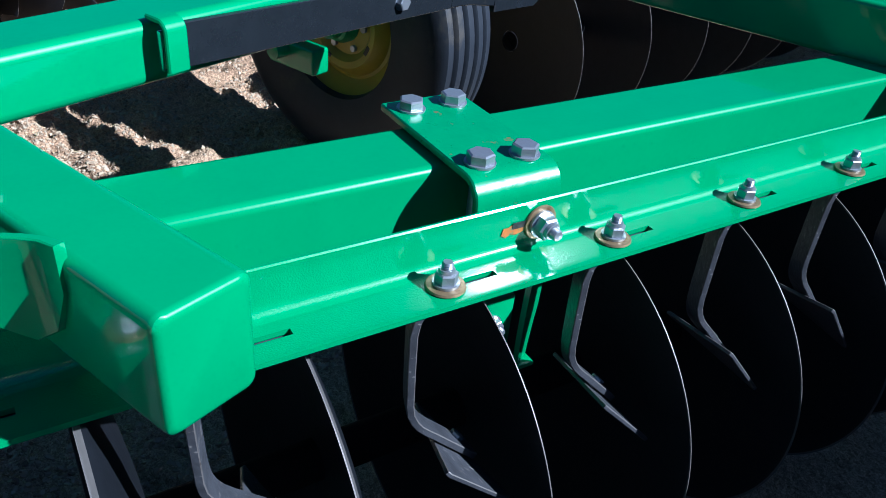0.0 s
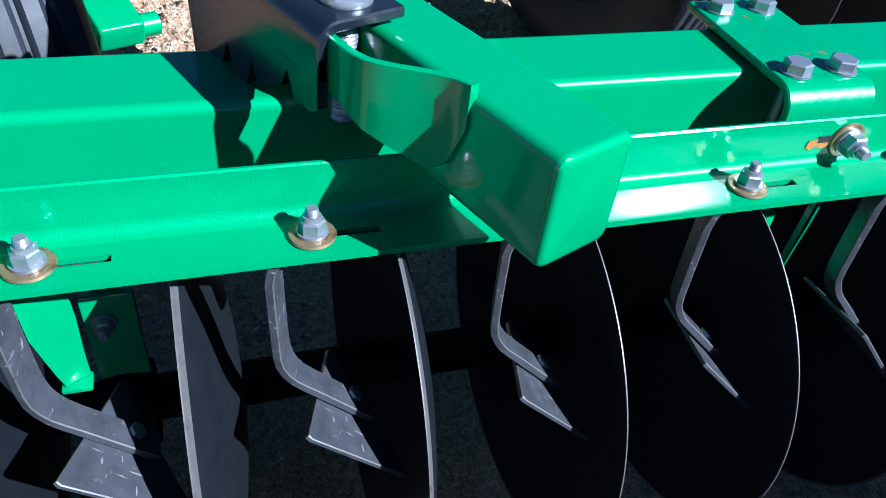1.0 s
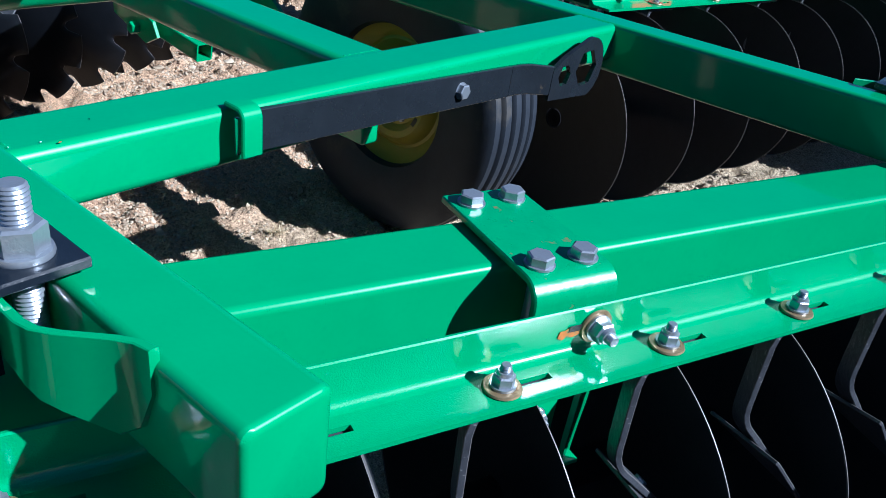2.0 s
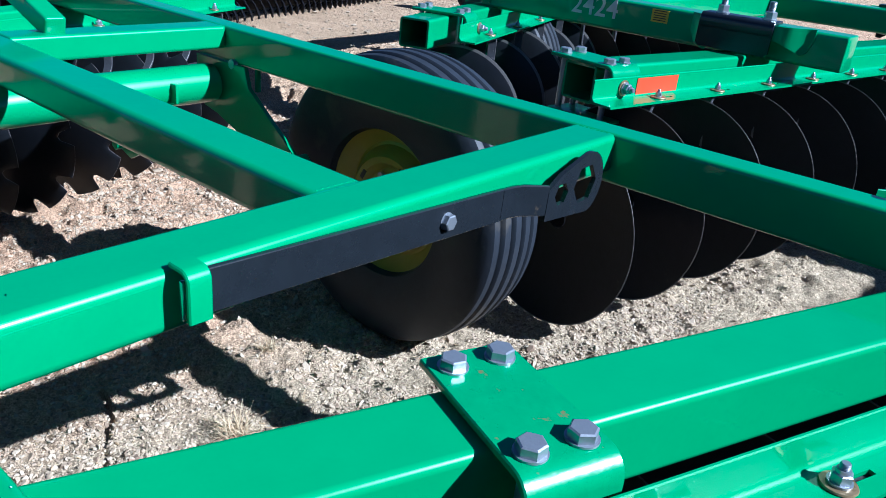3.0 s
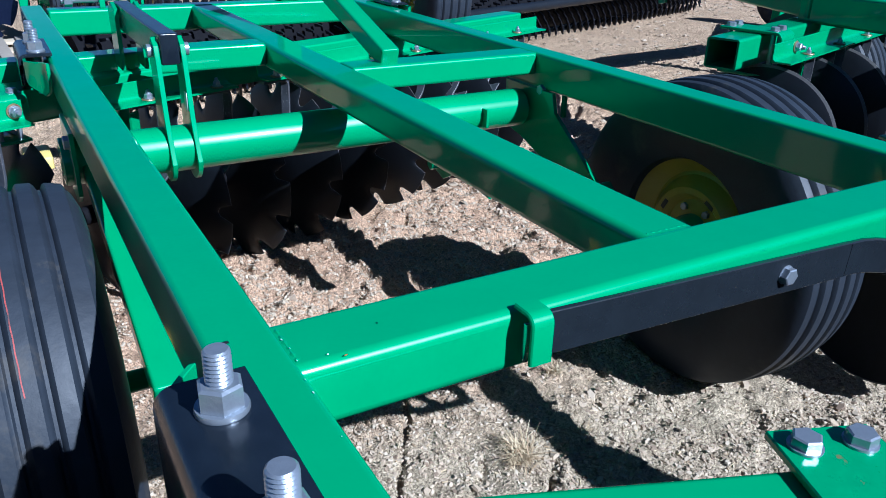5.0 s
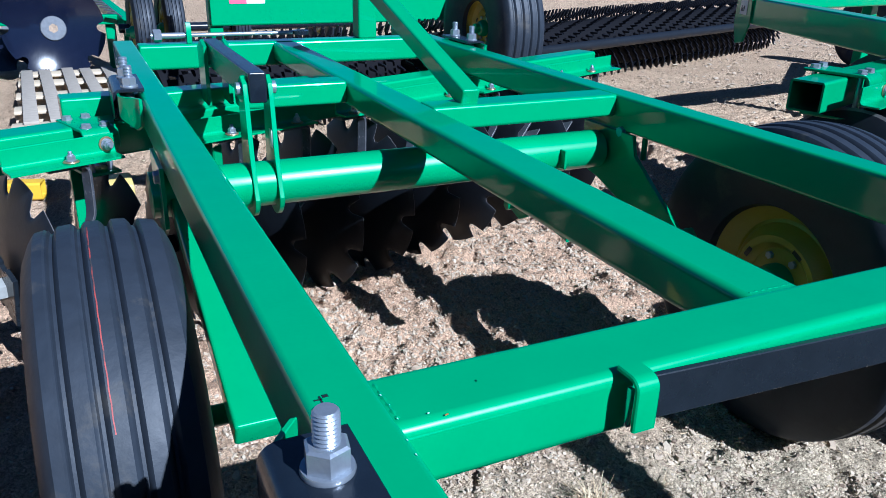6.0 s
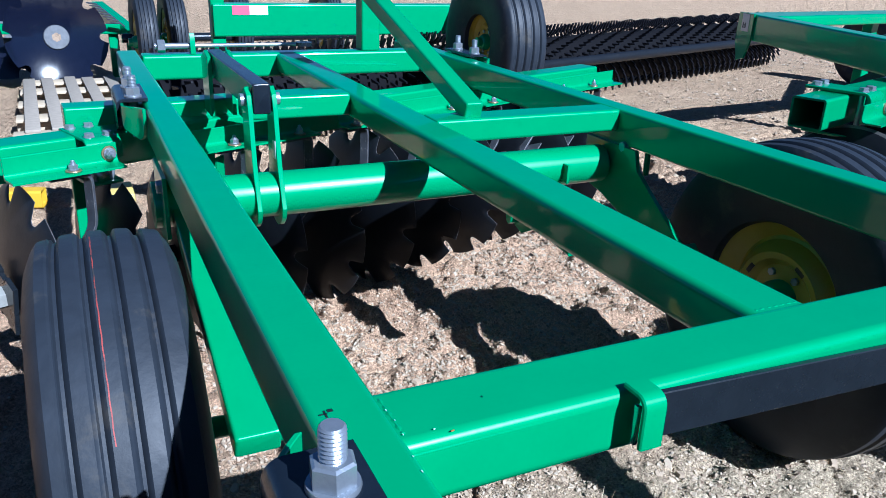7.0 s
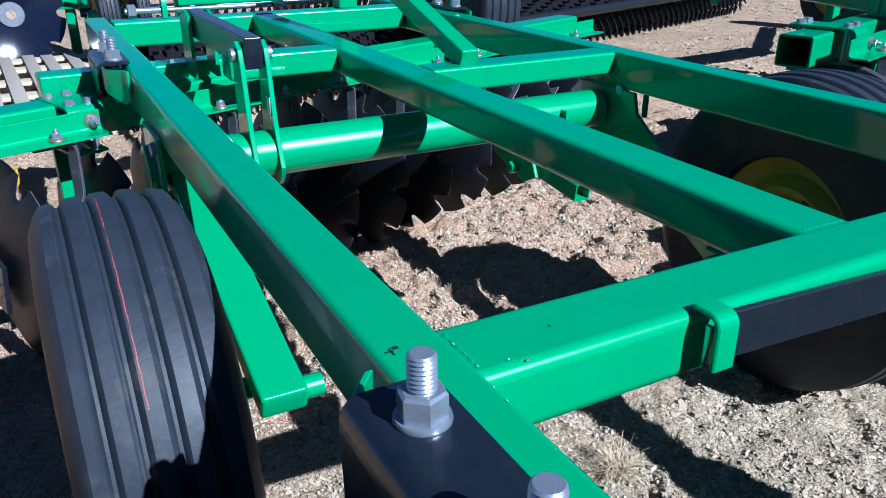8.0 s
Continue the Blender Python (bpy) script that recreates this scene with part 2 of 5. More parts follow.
def box(x0, x1, y0, y1, z0, z1, bevel=0.0, seg=2, bm=None):
    b = bmesh.new()
    bmesh.ops.create_cube(b, size=1, matrix=Matrix.Translation(((x0 + x1) / 2, (y0 + y1) / 2, (z0 + z1) / 2)) @ Matrix.Diagonal((x1 - x0, y1 - y0, z1 - z0, 1)))
    if bevel:
        bmesh.ops.bevel(b, geom=b.edges[:], offset=bevel, segments=seg, profile=0.5, affect="EDGES")
    return join(bm, b)


def join(bm, b, m=None):
    """Adds b to bm (or gives b back where there is no bm)."""
    if m is not None:
        b.transform(m)
    if bm is None:
        return b
    me = bpy.data.meshes.new("tmp")
    b.to_mesh(me)
    b.free()
    bm.from_mesh(me)
    bpy.data.meshes.remove(me)
    return bm


def sweep(profile, stations, closed=True, caps=True):
    """Joins copies of a profile of 2D points; stations give (origin, axis a, axis b)."""
    b = bmesh.new()
    rings = [[b.verts.new(Vector(o) + Vector(p) * x + Vector(q) * y) for x, y in profile] for o, p, q in stations]
    k = len(profile)
    for r, s in zip(rings, rings[1:]):
        for i in range(k if closed else k - 1):
            j = (i + 1) % k
            b.faces.new((r[i], r[j], s[j], s[i]))
    if caps:
        b.faces.new(rings[0])
        b.faces.new(rings[-1])
    return b


def rounded(w, h, r, n=4, strip=0.0):
    pts = []
    for cx, cy, a0 in ((w / 2 - r, h / 2 - r, 0), (-w / 2 + r, h / 2 - r, 90), (-w / 2 + r, -h / 2 + r, 180), (w / 2 - r, -h / 2 + r, 270)):
        arc_pts = [(cx + r * math.cos(radians(a0 + 90 * i / n)), cy + r * math.sin(radians(a0 + 90 * i / n))) for i in range(n + 1)]
        if strip:
            (xa, ya), (xb, yb) = arc_pts[0], arc_pts[-1]
            c0, s0 = math.cos(radians(a0)), math.sin(radians(a0))
            arc_pts = [(xa + s0 * strip, ya - c0 * strip)] + arc_pts + [(xb - c0 * strip, yb - s0 * strip)]
        pts += arc_pts
    return pts


def beam(p, q, w, h, r=0.012, wall=0.0, up=(0, 0, 1)):
    """A rectangular tube from p to q, w across and h high; wall > 0 leaves the ends open."""
    p, q = Vector(p), Vector(q)
    d = (q - p).normalized()
    a = d.cross(Vector(up)).normalized()
    c = a.cross(d).normalized()
    if not wall:
        e = min(0.006, r)
        o = rounded(w, h, r, 4, 0.0012)

        def inset(f):
            return [(x * (w - 2 * f) / w, y * (h - 2 * f) / h) for x, y in o]

        b = bmesh.new()
        rings = []
        for pos, prof in ((p, inset(e)), (p + d * e * 0.13, inset(e * 0.5)), (p + d * e * 0.5, inset(e * 0.13)), (p + d * e, o), (p + d * (e + 0.0015), o), (q - d * (e + 0.0015), o), (q - d * e, o), (q - d * e * 0.5, inset(e * 0.13)), (q - d * e * 0.13, inset(e * 0.5)), (q, inset(e))):
            rings.append([b.verts.new(pos + a * x + c * y) for x, y in prof])
        n = len(o)
        for r0, r1 in zip(rings, rings[1:]):
            for i in range(n):
                j = (i + 1) % n
                b.faces.new((r0[i], r0[j], r1[j], r1[i]))
        b.faces.new(rings[0])
        b.faces.new(rings[-1])
        return b
    o, s = rounded(w, h, r, 4, 0.0012), rounded(w - 2 * wall, h - 2 * wall, max(0.002, r - wall), 4, 0.0012)
    b = bmesh.new()
    rings = [[b.verts.new(pos + a * x + c * y) for x, y in prof] for pos, prof in ((p, s), (p, o), (q, o), (q, s))]
    n = len(o)
    for k in range(4):
        r0, r1 = rings[k], rings[(k + 1) % 4]
        for i in range(n):
            j = (i + 1) % n
            b.faces.new((r0[i], r0[j], r1[j], r1[i]))
    return b


def lathe(profile, n=64, closed=False):
    """Turns (radius, x) points about the x axis."""
    b = bmesh.new()
    rings = []
    for r, x in profile:
        if r < 1e-6:
            rings.append([b.verts.new((x, 0, 0))])
        else:
            rings.append([b.verts.new((x, r * math.cos(2 * math.pi * i / n), r * math.sin(2 * math.pi * i / n))) for i in range(n)])
    pairs = list(zip(rings, rings[1:])) + ([(rings[-1], rings[0])] if closed else [])
    for r0, r1 in pairs:
        for i in range(n):
            j = (i + 1) % n
            if len(r0) == 1 and len(r1) == 1:
                continue
            if len(r0) == 1:
                b.faces.new((r0[0], r1[j], r1[i]))
            elif len(r1) == 1:
                b.faces.new((r0[i], r0[j], r1[0]))
            else:
                b.faces.new((r0[i], r0[j], r1[j], r1[i]))
    return b


def plate(points, t, bevel=0.0, m=None):
    """A flat plate: an outline in x, y, and t thick along z."""
    b = bmesh.new()
    lo = [b.verts.new((x, y, 0)) for x, y in points]
    hi = [b.verts.new((x, y, t)) for x, y in points]
    n = len(points)
    b.faces.new(lo[::-1])
    b.faces.new(hi)
    for i in range(n):
        j = (i + 1) % n
        b.faces.new((lo[i], lo[j], hi[j], hi[i]))
    if bevel:
        bmesh.ops.recalc_face_normals(b, faces=b.faces[:])
        rim = [e for e in b.edges if abs(e.verts[0].co.z - e.verts[1].co.z) < 1e-7]
        bmesh.ops.bevel(b, geom=rim, offset=bevel, segments=1, affect="EDGES")
    if m is not None:
        b.transform(m)
    return b


def axes(origin, ex, ey, ez):
    """A pose whose columns are the given axes."""
    m = Matrix((Vector(ex), Vector(ey), Vector(ez))).transposed().to_4x4()
    m.translation = Vector(origin)
    return m


def strip_path(points, width, t):
    """A flat bar bent along (x, z) points, width across y, t thick."""
    st = []
    for i, (x, z) in enumerate(points):
        a = Vector(points[max(0, i - 1)])
        c = Vector(points[min(len(points) - 1, i + 1)])
        d = (c - a).normalized()
        st.append(((x, 0, z), (0, 1, 0), (-d.y, 0, d.x)))
    e = min(0.0018, t / 4)
    prof = rounded(width, t, e, 1)
    return sweep(prof, st)


def arc(cx, cz, r, a0, a1, n=6):
    return [(cx + r * math.cos(radians(a0 + (a1 - a0) * i / n)), cz + r * math.sin(radians(a0 + (a1 - a0) * i / n))) for i in range(n + 1)]


def hexagon(r, h, top=0.12):
    """A hexagonal head or nut on z = 0, r to its corners, with a chamfered top."""
    b = bmesh.new()
    rings = []
    for k, z in ((1, 0), (1, h * (1 - top)), (0.86, h)):
        rings.append([b.verts.new((r * k * math.cos(math.pi / 3 * i), r * k * math.sin(math.pi / 3 * i), z)) for i in range(6)])
    for r0, r1 in zip(rings, rings[1:]):
        for i in range(6):
            j = (i + 1) % 6
            b.faces.new((r0[i], r0[j], r1[j], r1[i]))
    b.faces.new(rings[0][::-1])
    b.faces.new(rings[-1])
    return b


def round_bar(r, z0, z1, n=16, r1=None):
    b = bmesh.new()
    bmesh.ops.create_cone(b, cap_ends=True, segments=n, radius1=r, radius2=r if r1 is None else r1, depth=z1 - z0, matrix=Matrix.Translation((0, 0, (z0 + z1) / 2)))
    return b


def threaded(r, z0, z1, pitch, n=20):
    prof = [(0, z0), (r * 0.9, z0)]
    z = z0
    while z < z1 - pitch * 1.4:
        prof += [(r * 0.88, z), (r, z + pitch * 0.5)]
        z += pitch
    prof += [(r * 0.88, z), (r * 0.95, z + pitch * 0.3), (r * 0.8, z1), (0, z1)]
    return turned(lathe(prof, n))


def turned(b):
    """Stands what was turned about x upright along z."""
    b.transform(Matrix(((0, 0, -1, 0), (0, 1, 0, 0), (1, 0, 0, 0), (0, 0, 0, 1))))
    return b


def worn(bm, limit=0.0026):
    """Gives the narrow bevelled faces the second material."""
    for f in bm.faces:
        if min(e.calc_length() for e in f.edges) < limit and len(f.verts) == 4:
            f.material_index = 1
    return bm


SHARED = {}


def shared(key, make, mat):
    if key not in SHARED:
        SHARED[key] = mesh_of(make(), key, mat)
    return SHARED[key]


# ---- ground ----
CRACKS = (((1.69, 2.71), (1.664, 2.61), (1.605, 2.512), (1.557, 2.433), (1.495, 2.335), (1.46, 2.26)), ((1.757, 2.366), (1.716, 2.308), (1.663, 2.272), (1.62, 2.19)), ((1.90, 2.262), (1.89, 2.245), (1.83, 2.19), (1.79, 2.14)))


def soil_height(x, y):
    near = math.exp(-max(0, abs(x - 2.6) - 4) / 6 - max(0, abs(y - 4) - 4) / 6)
    packed = max(0.15, min(1.0, 0.15 + 0.9 * max(0.0, (y - 2.2) * 0.7 + (x - 1.4) * 0.35)))
    h = 0.030 * noise.noise((x * 1.3, y * 1.3, 3.1)) + 0.022 * packed * noise.noise((x * 4.1, y * 4.1, 7.7))
    rough = 0.5 + 0.5 * noise.noise((x * 1.9, y * 1.9, 2.2))
    h += packed * (0.6 + rough) * (0.030 * noise.noise((x * 11, y * 11, 1.3)) + 0.022 * noise.noise((x * 25, y * 25, 5.5)) + 0.008 * noise.noise((x * 48, y * 48, 8.5)))
    d = noise.noise((x * 3.1, y * 3.1, 9.0))
    h += 0.03 * max(0.0, 0.12 - abs(d)) * (2.0 if d > 0 else -1.0)
    if 1.40 < x < 1.95 and 2.1 < y < 2.75:
        xx = x + 0.010 * noise.noise((x * 9, y * 30, 4.0))
        for line in CRACKS:
            for (xa, ya), (xb, yb) in zip(line, line[1:]):
                if min(ya, yb) <= y <= max(ya, yb):
                    off = abs(xx - (xa + (xb - xa) * (y - ya) / (yb - ya)))
                    h -= 0.045 * max(0.0, 1 - off / 0.011) * max(0.0, min(1.0, 0.7 + 0.8 * noise.noise((x * 5, y * 14, 6.0))))
    return h * near - 0.012


def ground():
    def spread(lo, hi, step, far):
        inner = list(np.arange(lo, hi + step / 2, step))
        out, s = [], step
        x = hi
        while x < far:
            s *= 1.35
            x += s
            out.append(x)
        left, s, x = [], step, lo
        while x > -far:
            s *= 1.35
            x -= s
            left.append(x)
        return np.array(left[::-1] + inner + out)

    xs, ys = spread(0.5, 4.4, 0.017, 900), spread(1.5, 6.3, 0.017, 900)
    xs = np.unique(np.round(np.concatenate([xs, np.arange(1.44, 1.93, 0.004)]), 4))
    verts = [(x, y, soil_height(x, y)) for y in ys for x in xs]
    nx, ny = len(xs), len(ys)
    faces = [(j * nx + i, j * nx + i + 1, (j + 1) * nx + i + 1, (j + 1) * nx + i) for j in range(ny - 1) for i in range(nx - 1)]
    me = bpy.data.meshes.new("ground")
    me.from_pydata(verts, [], faces)
    me.materials.append(SOIL)
    me.shade_smooth()
    tagged(new("ground", me), "dry pale brown gravelly soil with clods and pebbles", "ground", kind="structure")



ground()
# invented walls, never in view: added only to cast shade on the soil
tagged(new("shade_wall_south", mesh_of(box(0.2, 5.1, -0.62, -0.45, -0.05, 1.5, 0.01), "shade_wall_south", STONE)), "unseen low wall added to shade the near ground", "wall", kind="structure")
tagged(new("shade_wall_south_east", mesh_of(box(5.102, 10.5, -0.62, -0.45, -0.05, 1.95, 0.01), "shade_wall_south_east", STONE)), "unseen higher wall added to shade the ground further east", "wall", kind="structure")


# ---- small hardware, shared between the machines ----
def hex_bolt_mesh():
    b = join(hexagon(0.0165, 0.0125), round_bar(0.0185, -0.002, 0.0008, 20))
    return b


def lock_nut_mesh():
    b = join(round_bar(0.0145, 0, 0.003, 20), hexagon(0.0125, 0.012), Matrix.Translation((0, 0, 0.003)))
    b = join(b, round_bar(0.0095, 0.014, 0.019, 16, 0.0082))
    b = join(b, threaded(0.0062, 0.015, 0.027, 0.002, 14))
    return b


def washer_mesh():
    return turned(lathe([(0.006, 0), (0.0208, 0), (0.0218, 0.0012), (0.0208, 0.0035), (0.009, 0.0045), (0.006, 0.0035)], 28, True))


def small_bolt_mesh():
    return join(hexagon(0.0095, 0.008), round_bar(0.005, -0.012, 0.0, 12))


def upright(m, w, z):
    """A pose at z above the point w of a gang, bolts pointing up."""
    return m @ Matrix.Translation((w[0], w[1], z))


def twisted(points, width, t):
    """A flat bar bent along (x, z) points whose upright stretch is turned edge-on."""
    st = []
    for i, (x, z) in enumerate(points):
        a, c = Vector(points[max(0, i - 1)]), Vector(points[min(len(points) - 1, i + 1)])
        d = (c - a).normalized()
        d = Vector((d.x, 0, d.y))
        f = radians(22) * max(0.0, min(1.0, -z / 0.022 - 0.35)) * max(0.0, min(1.0, (z + 0.192) / 0.045))
        w = Matrix.Rotation(f, 3, d) @ Vector((0, 1, 0))
        st.append(((x, 0, z), w, d.cross(w)))
    return sweep(rounded(width, t, 0.0011, 1), st)


def scraper(owner, m, side, k):
    """One scraper hung under its bar: m has its origin at the bolt on the bar's underside, x along the bar."""
    s = side
    x0 = -0.036
    path = [(0.068, -0.0065), (x0 + 0.016, -0.0065)] + arc(x0 + 0.014, -0.0205, 0.014, 90, 180)[1:] + [(x0, -0.035), (x0 + 0.001, -0.08), (x0 + 0.003, -0.135)]
    path += [(x0 + 0.005, -0.150), (x0 + 0.009, -0.163), (x0 + 0.015, -0.175), (x0 + 0.023, -0.186), (x0 + 0.035, -0.199), (x0 + 0.098, -0.264)]
    turn = m @ Matrix.Diagonal((s * k, k, k, 1))
    me = shared("scraper_shank", lambda: worn(twisted(path, 0.032, 0.009)), SCRAPER)
    if len(me.materials) < 2:
        me.materials.append(EDGE)
    ob = part("scraper", me, SCRAPER, owner, "dull black bent steel scraper", turn)
    d = Vector((0.046, 0, -0.048)).normalized()
    up = d.cross(Vector((0, 1, 0)))
    blade_m = turn @ axes((x0 + 0.05, 0, -0.218), d, (0, 1, 0), up) @ Matrix.Translation((0, 0, -0.0106))
    outline = [(0.026, 0.078), (-0.040, -0.070), (-0.035, -0.073), (0.118, -0.068), (0.122, -0.062), (0.078, 0.0), (0.045, 0.055), (0.032, 0.082)]
    me = shared("scraper_blade", lambda: worn(plate(outline, 0.006, 0.0011)), SCRAPER)
    if len(me.materials) < 2:
        me.materials.append(EDGE)
    part("blade", me, SCRAPER, ob, "scratched steel blade", blade_m)
    bolt_m = turn @ axes((x0 + 0.075, 0.006, -0.245), d, (0, 1, 0), up) @ Matrix.Translation((0, 0, 0.0046))
    part("bolt", shared("small_bolt", small_bolt_mesh, ZINC), ZINC, ob, "zinc-plated bolt", bolt_m)
    return ob


def disc_mesh(r, dish, notches):
    n = 120 if notches else 96
    b = bmesh.new()
    rs = [0.03, 0.08, 0.14, 0.2, 0.25, 0.28, 0.29, 0.2965, 0.3]
    ball = (r * r + dish * dish) / (2 * dish)

    def depth(q):
        return dish - (ball - math.sqrt(ball * ball - q * q))

    def scale(a):
        if not notches:
            return 1.0
        w = (a * notches / (2 * math.pi)) % 1.0
        return 1.0 - 0.17 * max(0.0, 1 - (abs(w - 0.5) / 0.16) ** 2) ** 0.5

    sheets = []
    for off in (0.0, 0.006):
        rings = []
        for q in rs:
            q = q / 0.3 * r
            t = off * (1 - 0.75 * max(0.0, (q / r - 0.92) / 0.08))
            ring = []
            for i in range(n):
                a = 2 * math.pi * i / n
                k = 1 + (scale(a) - 1) * max(0.0, (q / r - 0.6) / 0.4)
                qq = q * k
                ring.append(b.verts.new((depth(qq) + t, qq * math.cos(a), qq * math.sin(a))))
            rings.append(ring)
        sheets.append(rings)
    for s, rings in enumerate(sheets):
        for c, (r0, r1) in enumerate(zip(rings, rings[1:])):
            for i in range(n):
                j = (i + 1) % n
                f = b.faces.new((r0[i], r0[j], r1[j], r1[i]))
                if not notches and c >= len(rs) - (3 if s else 2):
                    f.material_index = 1
    for k in (0, -1):
        for i in range(n):
            j = (i + 1) % n
            f = b.faces.new((sheets[0][k][i], sheets[0][k][j], sheets[1][k][j], sheets[1][k][i]))
            if k:
                f.material_index = 1
    return b


def disc(owner, m, r, dish, notches, mat=None):
    mat = mat or DISC
    key = "disc_%d_%d" % (round(r * 1000), notches)
    me = shared(key, lambda: disc_mesh(r, dish, notches), mat)
    if len(me.materials) < 2:
        me.materials.append(EDGE)
    return part("disc", me, mat, owner, "black concave steel disc with a bare worn edge" if not notches else "black notched concave steel disc", m)


def slotted_bar(spans, slots, k):
    """An angle bar along x: its foot has a slot by each bolt. Origin at the bolt line, on the foot's top."""
    t = 0.006 * k
    f0, f1, top = -0.030 * k, 0.038 * k, 0.055 * k
    s0, s1 = -0.0045 * k, 0.0045 * k
    bm = None
    for a, c in spans:
        cuts = sorted((max(a, x - 0.012 * k), min(c, x + 0.062 * k)) for x in slots if x + 0.062 * k > a and x - 0.012 * k < c)
        x = a
        for p, q in cuts:
            if p > x:
                bm = box(x, p, f0, f1, -t, 0, bm=bm)
            bm = box(p, q, f0, s0, -t, 0, bm=bm)
            bm = box(p, q, s1, f1, -t, 0, bm=bm)
            x = q
        if c > x:
            bm = box(x, c, f0, f1, -t, 0, bm=bm)
        # the fillet and the standing leg
        prof = [(f1, -t), (f1, top - t * 0.3), (f1 - t * 0.3, top), (f1 - t * 0.75, top), (f1 - t, top - t * 0.3), (f1 - t, t * 2.2), (f1 - 1.12 * t, t * 1.45), (f1 - 1.5 * t, t * 0.72), (f1 - 2.15 * t, t * 0.22), (f1 - 3.1 * t, 0.0)]
        bm = join(bm, sweep(prof, [((a, 0, 0), (0, 1, 0), (0, 0, 1)), ((c, 0, 0), (0, 1, 0), (0, 0, 1))]))
    bmesh.ops.remove_doubles(bm, verts=bm.verts[:], dist=1e-5)
    return bm


def strap(owner, m, k, label="green strap plate with rubbed paint and rust at its bend"):
    """A plate laid over the beam and bent down to the scraper bar. Origin on the bolt line at the bar's foot, x along the beam."""
    w, t = 0.118, 0.010
    pts = [(0.274, 0.071), (0.075, 0.071)] + arc(0.075, 0.047, 0.024, 90, 180)[1:] + [(0.051, 0.004)]
    b = strip_path([(x, z) for x, z in pts], w, t)
    b.transform(Matrix(((0, -1, 0, 0), (1, 0, 0, 0), (0, 0, 1, 0), (0, 0, 0, 1))))
    ob = part("strap", shared("strap", lambda: b, GREEN_WORN), GREEN_WORN, owner, label, m @ Matrix.Diagonal((k, k, k, 1)))
    for x in (-0.031, 0.031):
        for y in (0.088, 0.246):
            part("bolt", shared("hex_bolt", hex_bolt_mesh, ZINC), ZINC, ob, "zinc-plated hexagon bolt",
                 m @ Matrix.Diagonal((k, k, k, 1)) @ pose(x, y, 0.078, 0, 0, 13 * (x * 100 + y * 50)))
            part("shaft", shared("strap_shaft", lambda: round_bar(0.009, -0.16, 0.0, 12), ZINC), ZINC, ob, "",
                 m @ Matrix.Diagonal((k, k, k, 1)) @ pose(x, y, 0.066))
    low = part("lower_plate", shared("strap_low", lambda: box(-0.0565, 0.0565, 0.06, 0.262, -0.086, -0.076, 0.002), GREEN_WORN), GREEN_WORN, ob, "",
               m @ Matrix.Diagonal((k, k, k, 1)))
    return ob


def side_bolt(owner, m, k, scraped=False):
    """The nut and washer that hold the strap to the bar; m looks out along its z."""
    ob = part("washer", shared("washer", washer_mesh, WASHER), WASHER, owner, "rust-stained washer", m @ Matrix.Diagonal((k, k, k, 1)))
    part("nut", shared("lock_nut", lock_nut_mesh, ZINC), ZINC, ob, "zinc-plated lock nut", m @ Matrix.Translation((0, 0, 0.004 * k)) @ Matrix.Diagonal((1.15 * k, 1.15 * k, 1.15 * k, 1)))
    if not scraped:
        return
    pts = [(-0.052, -0.006), (-0.046, -0.010), (-0.04, -0.007), (-0.03, -0.009), (-0.016, -0.004), (-0.016, 0.005), (-0.028, 0.003), (-0.035, 0.006), (-0.043, 0.002), (-0.05, 0.002)]
    part("bare_patch", shared("bare_patch", lambda: plate(pts, 0.0008), ORANGE), ORANGE, ob, "bare orange primer round the slot", m @ Matrix.Diagonal((k, k, k, 1)) @ Matrix.Translation((0, 0, 0.0002)))
    part("slot", shared("side_slot", lambda: plate([(-0.05, -0.004), (-0.02, -0.004), (-0.02, 0.004), (-0.05, 0.004)], 0.0006), INK), INK, ob, "dark slot", m @ Matrix.Diagonal((k, k, k, 1)) @ Matrix.Translation((0.012, 0.003, 0.001)))


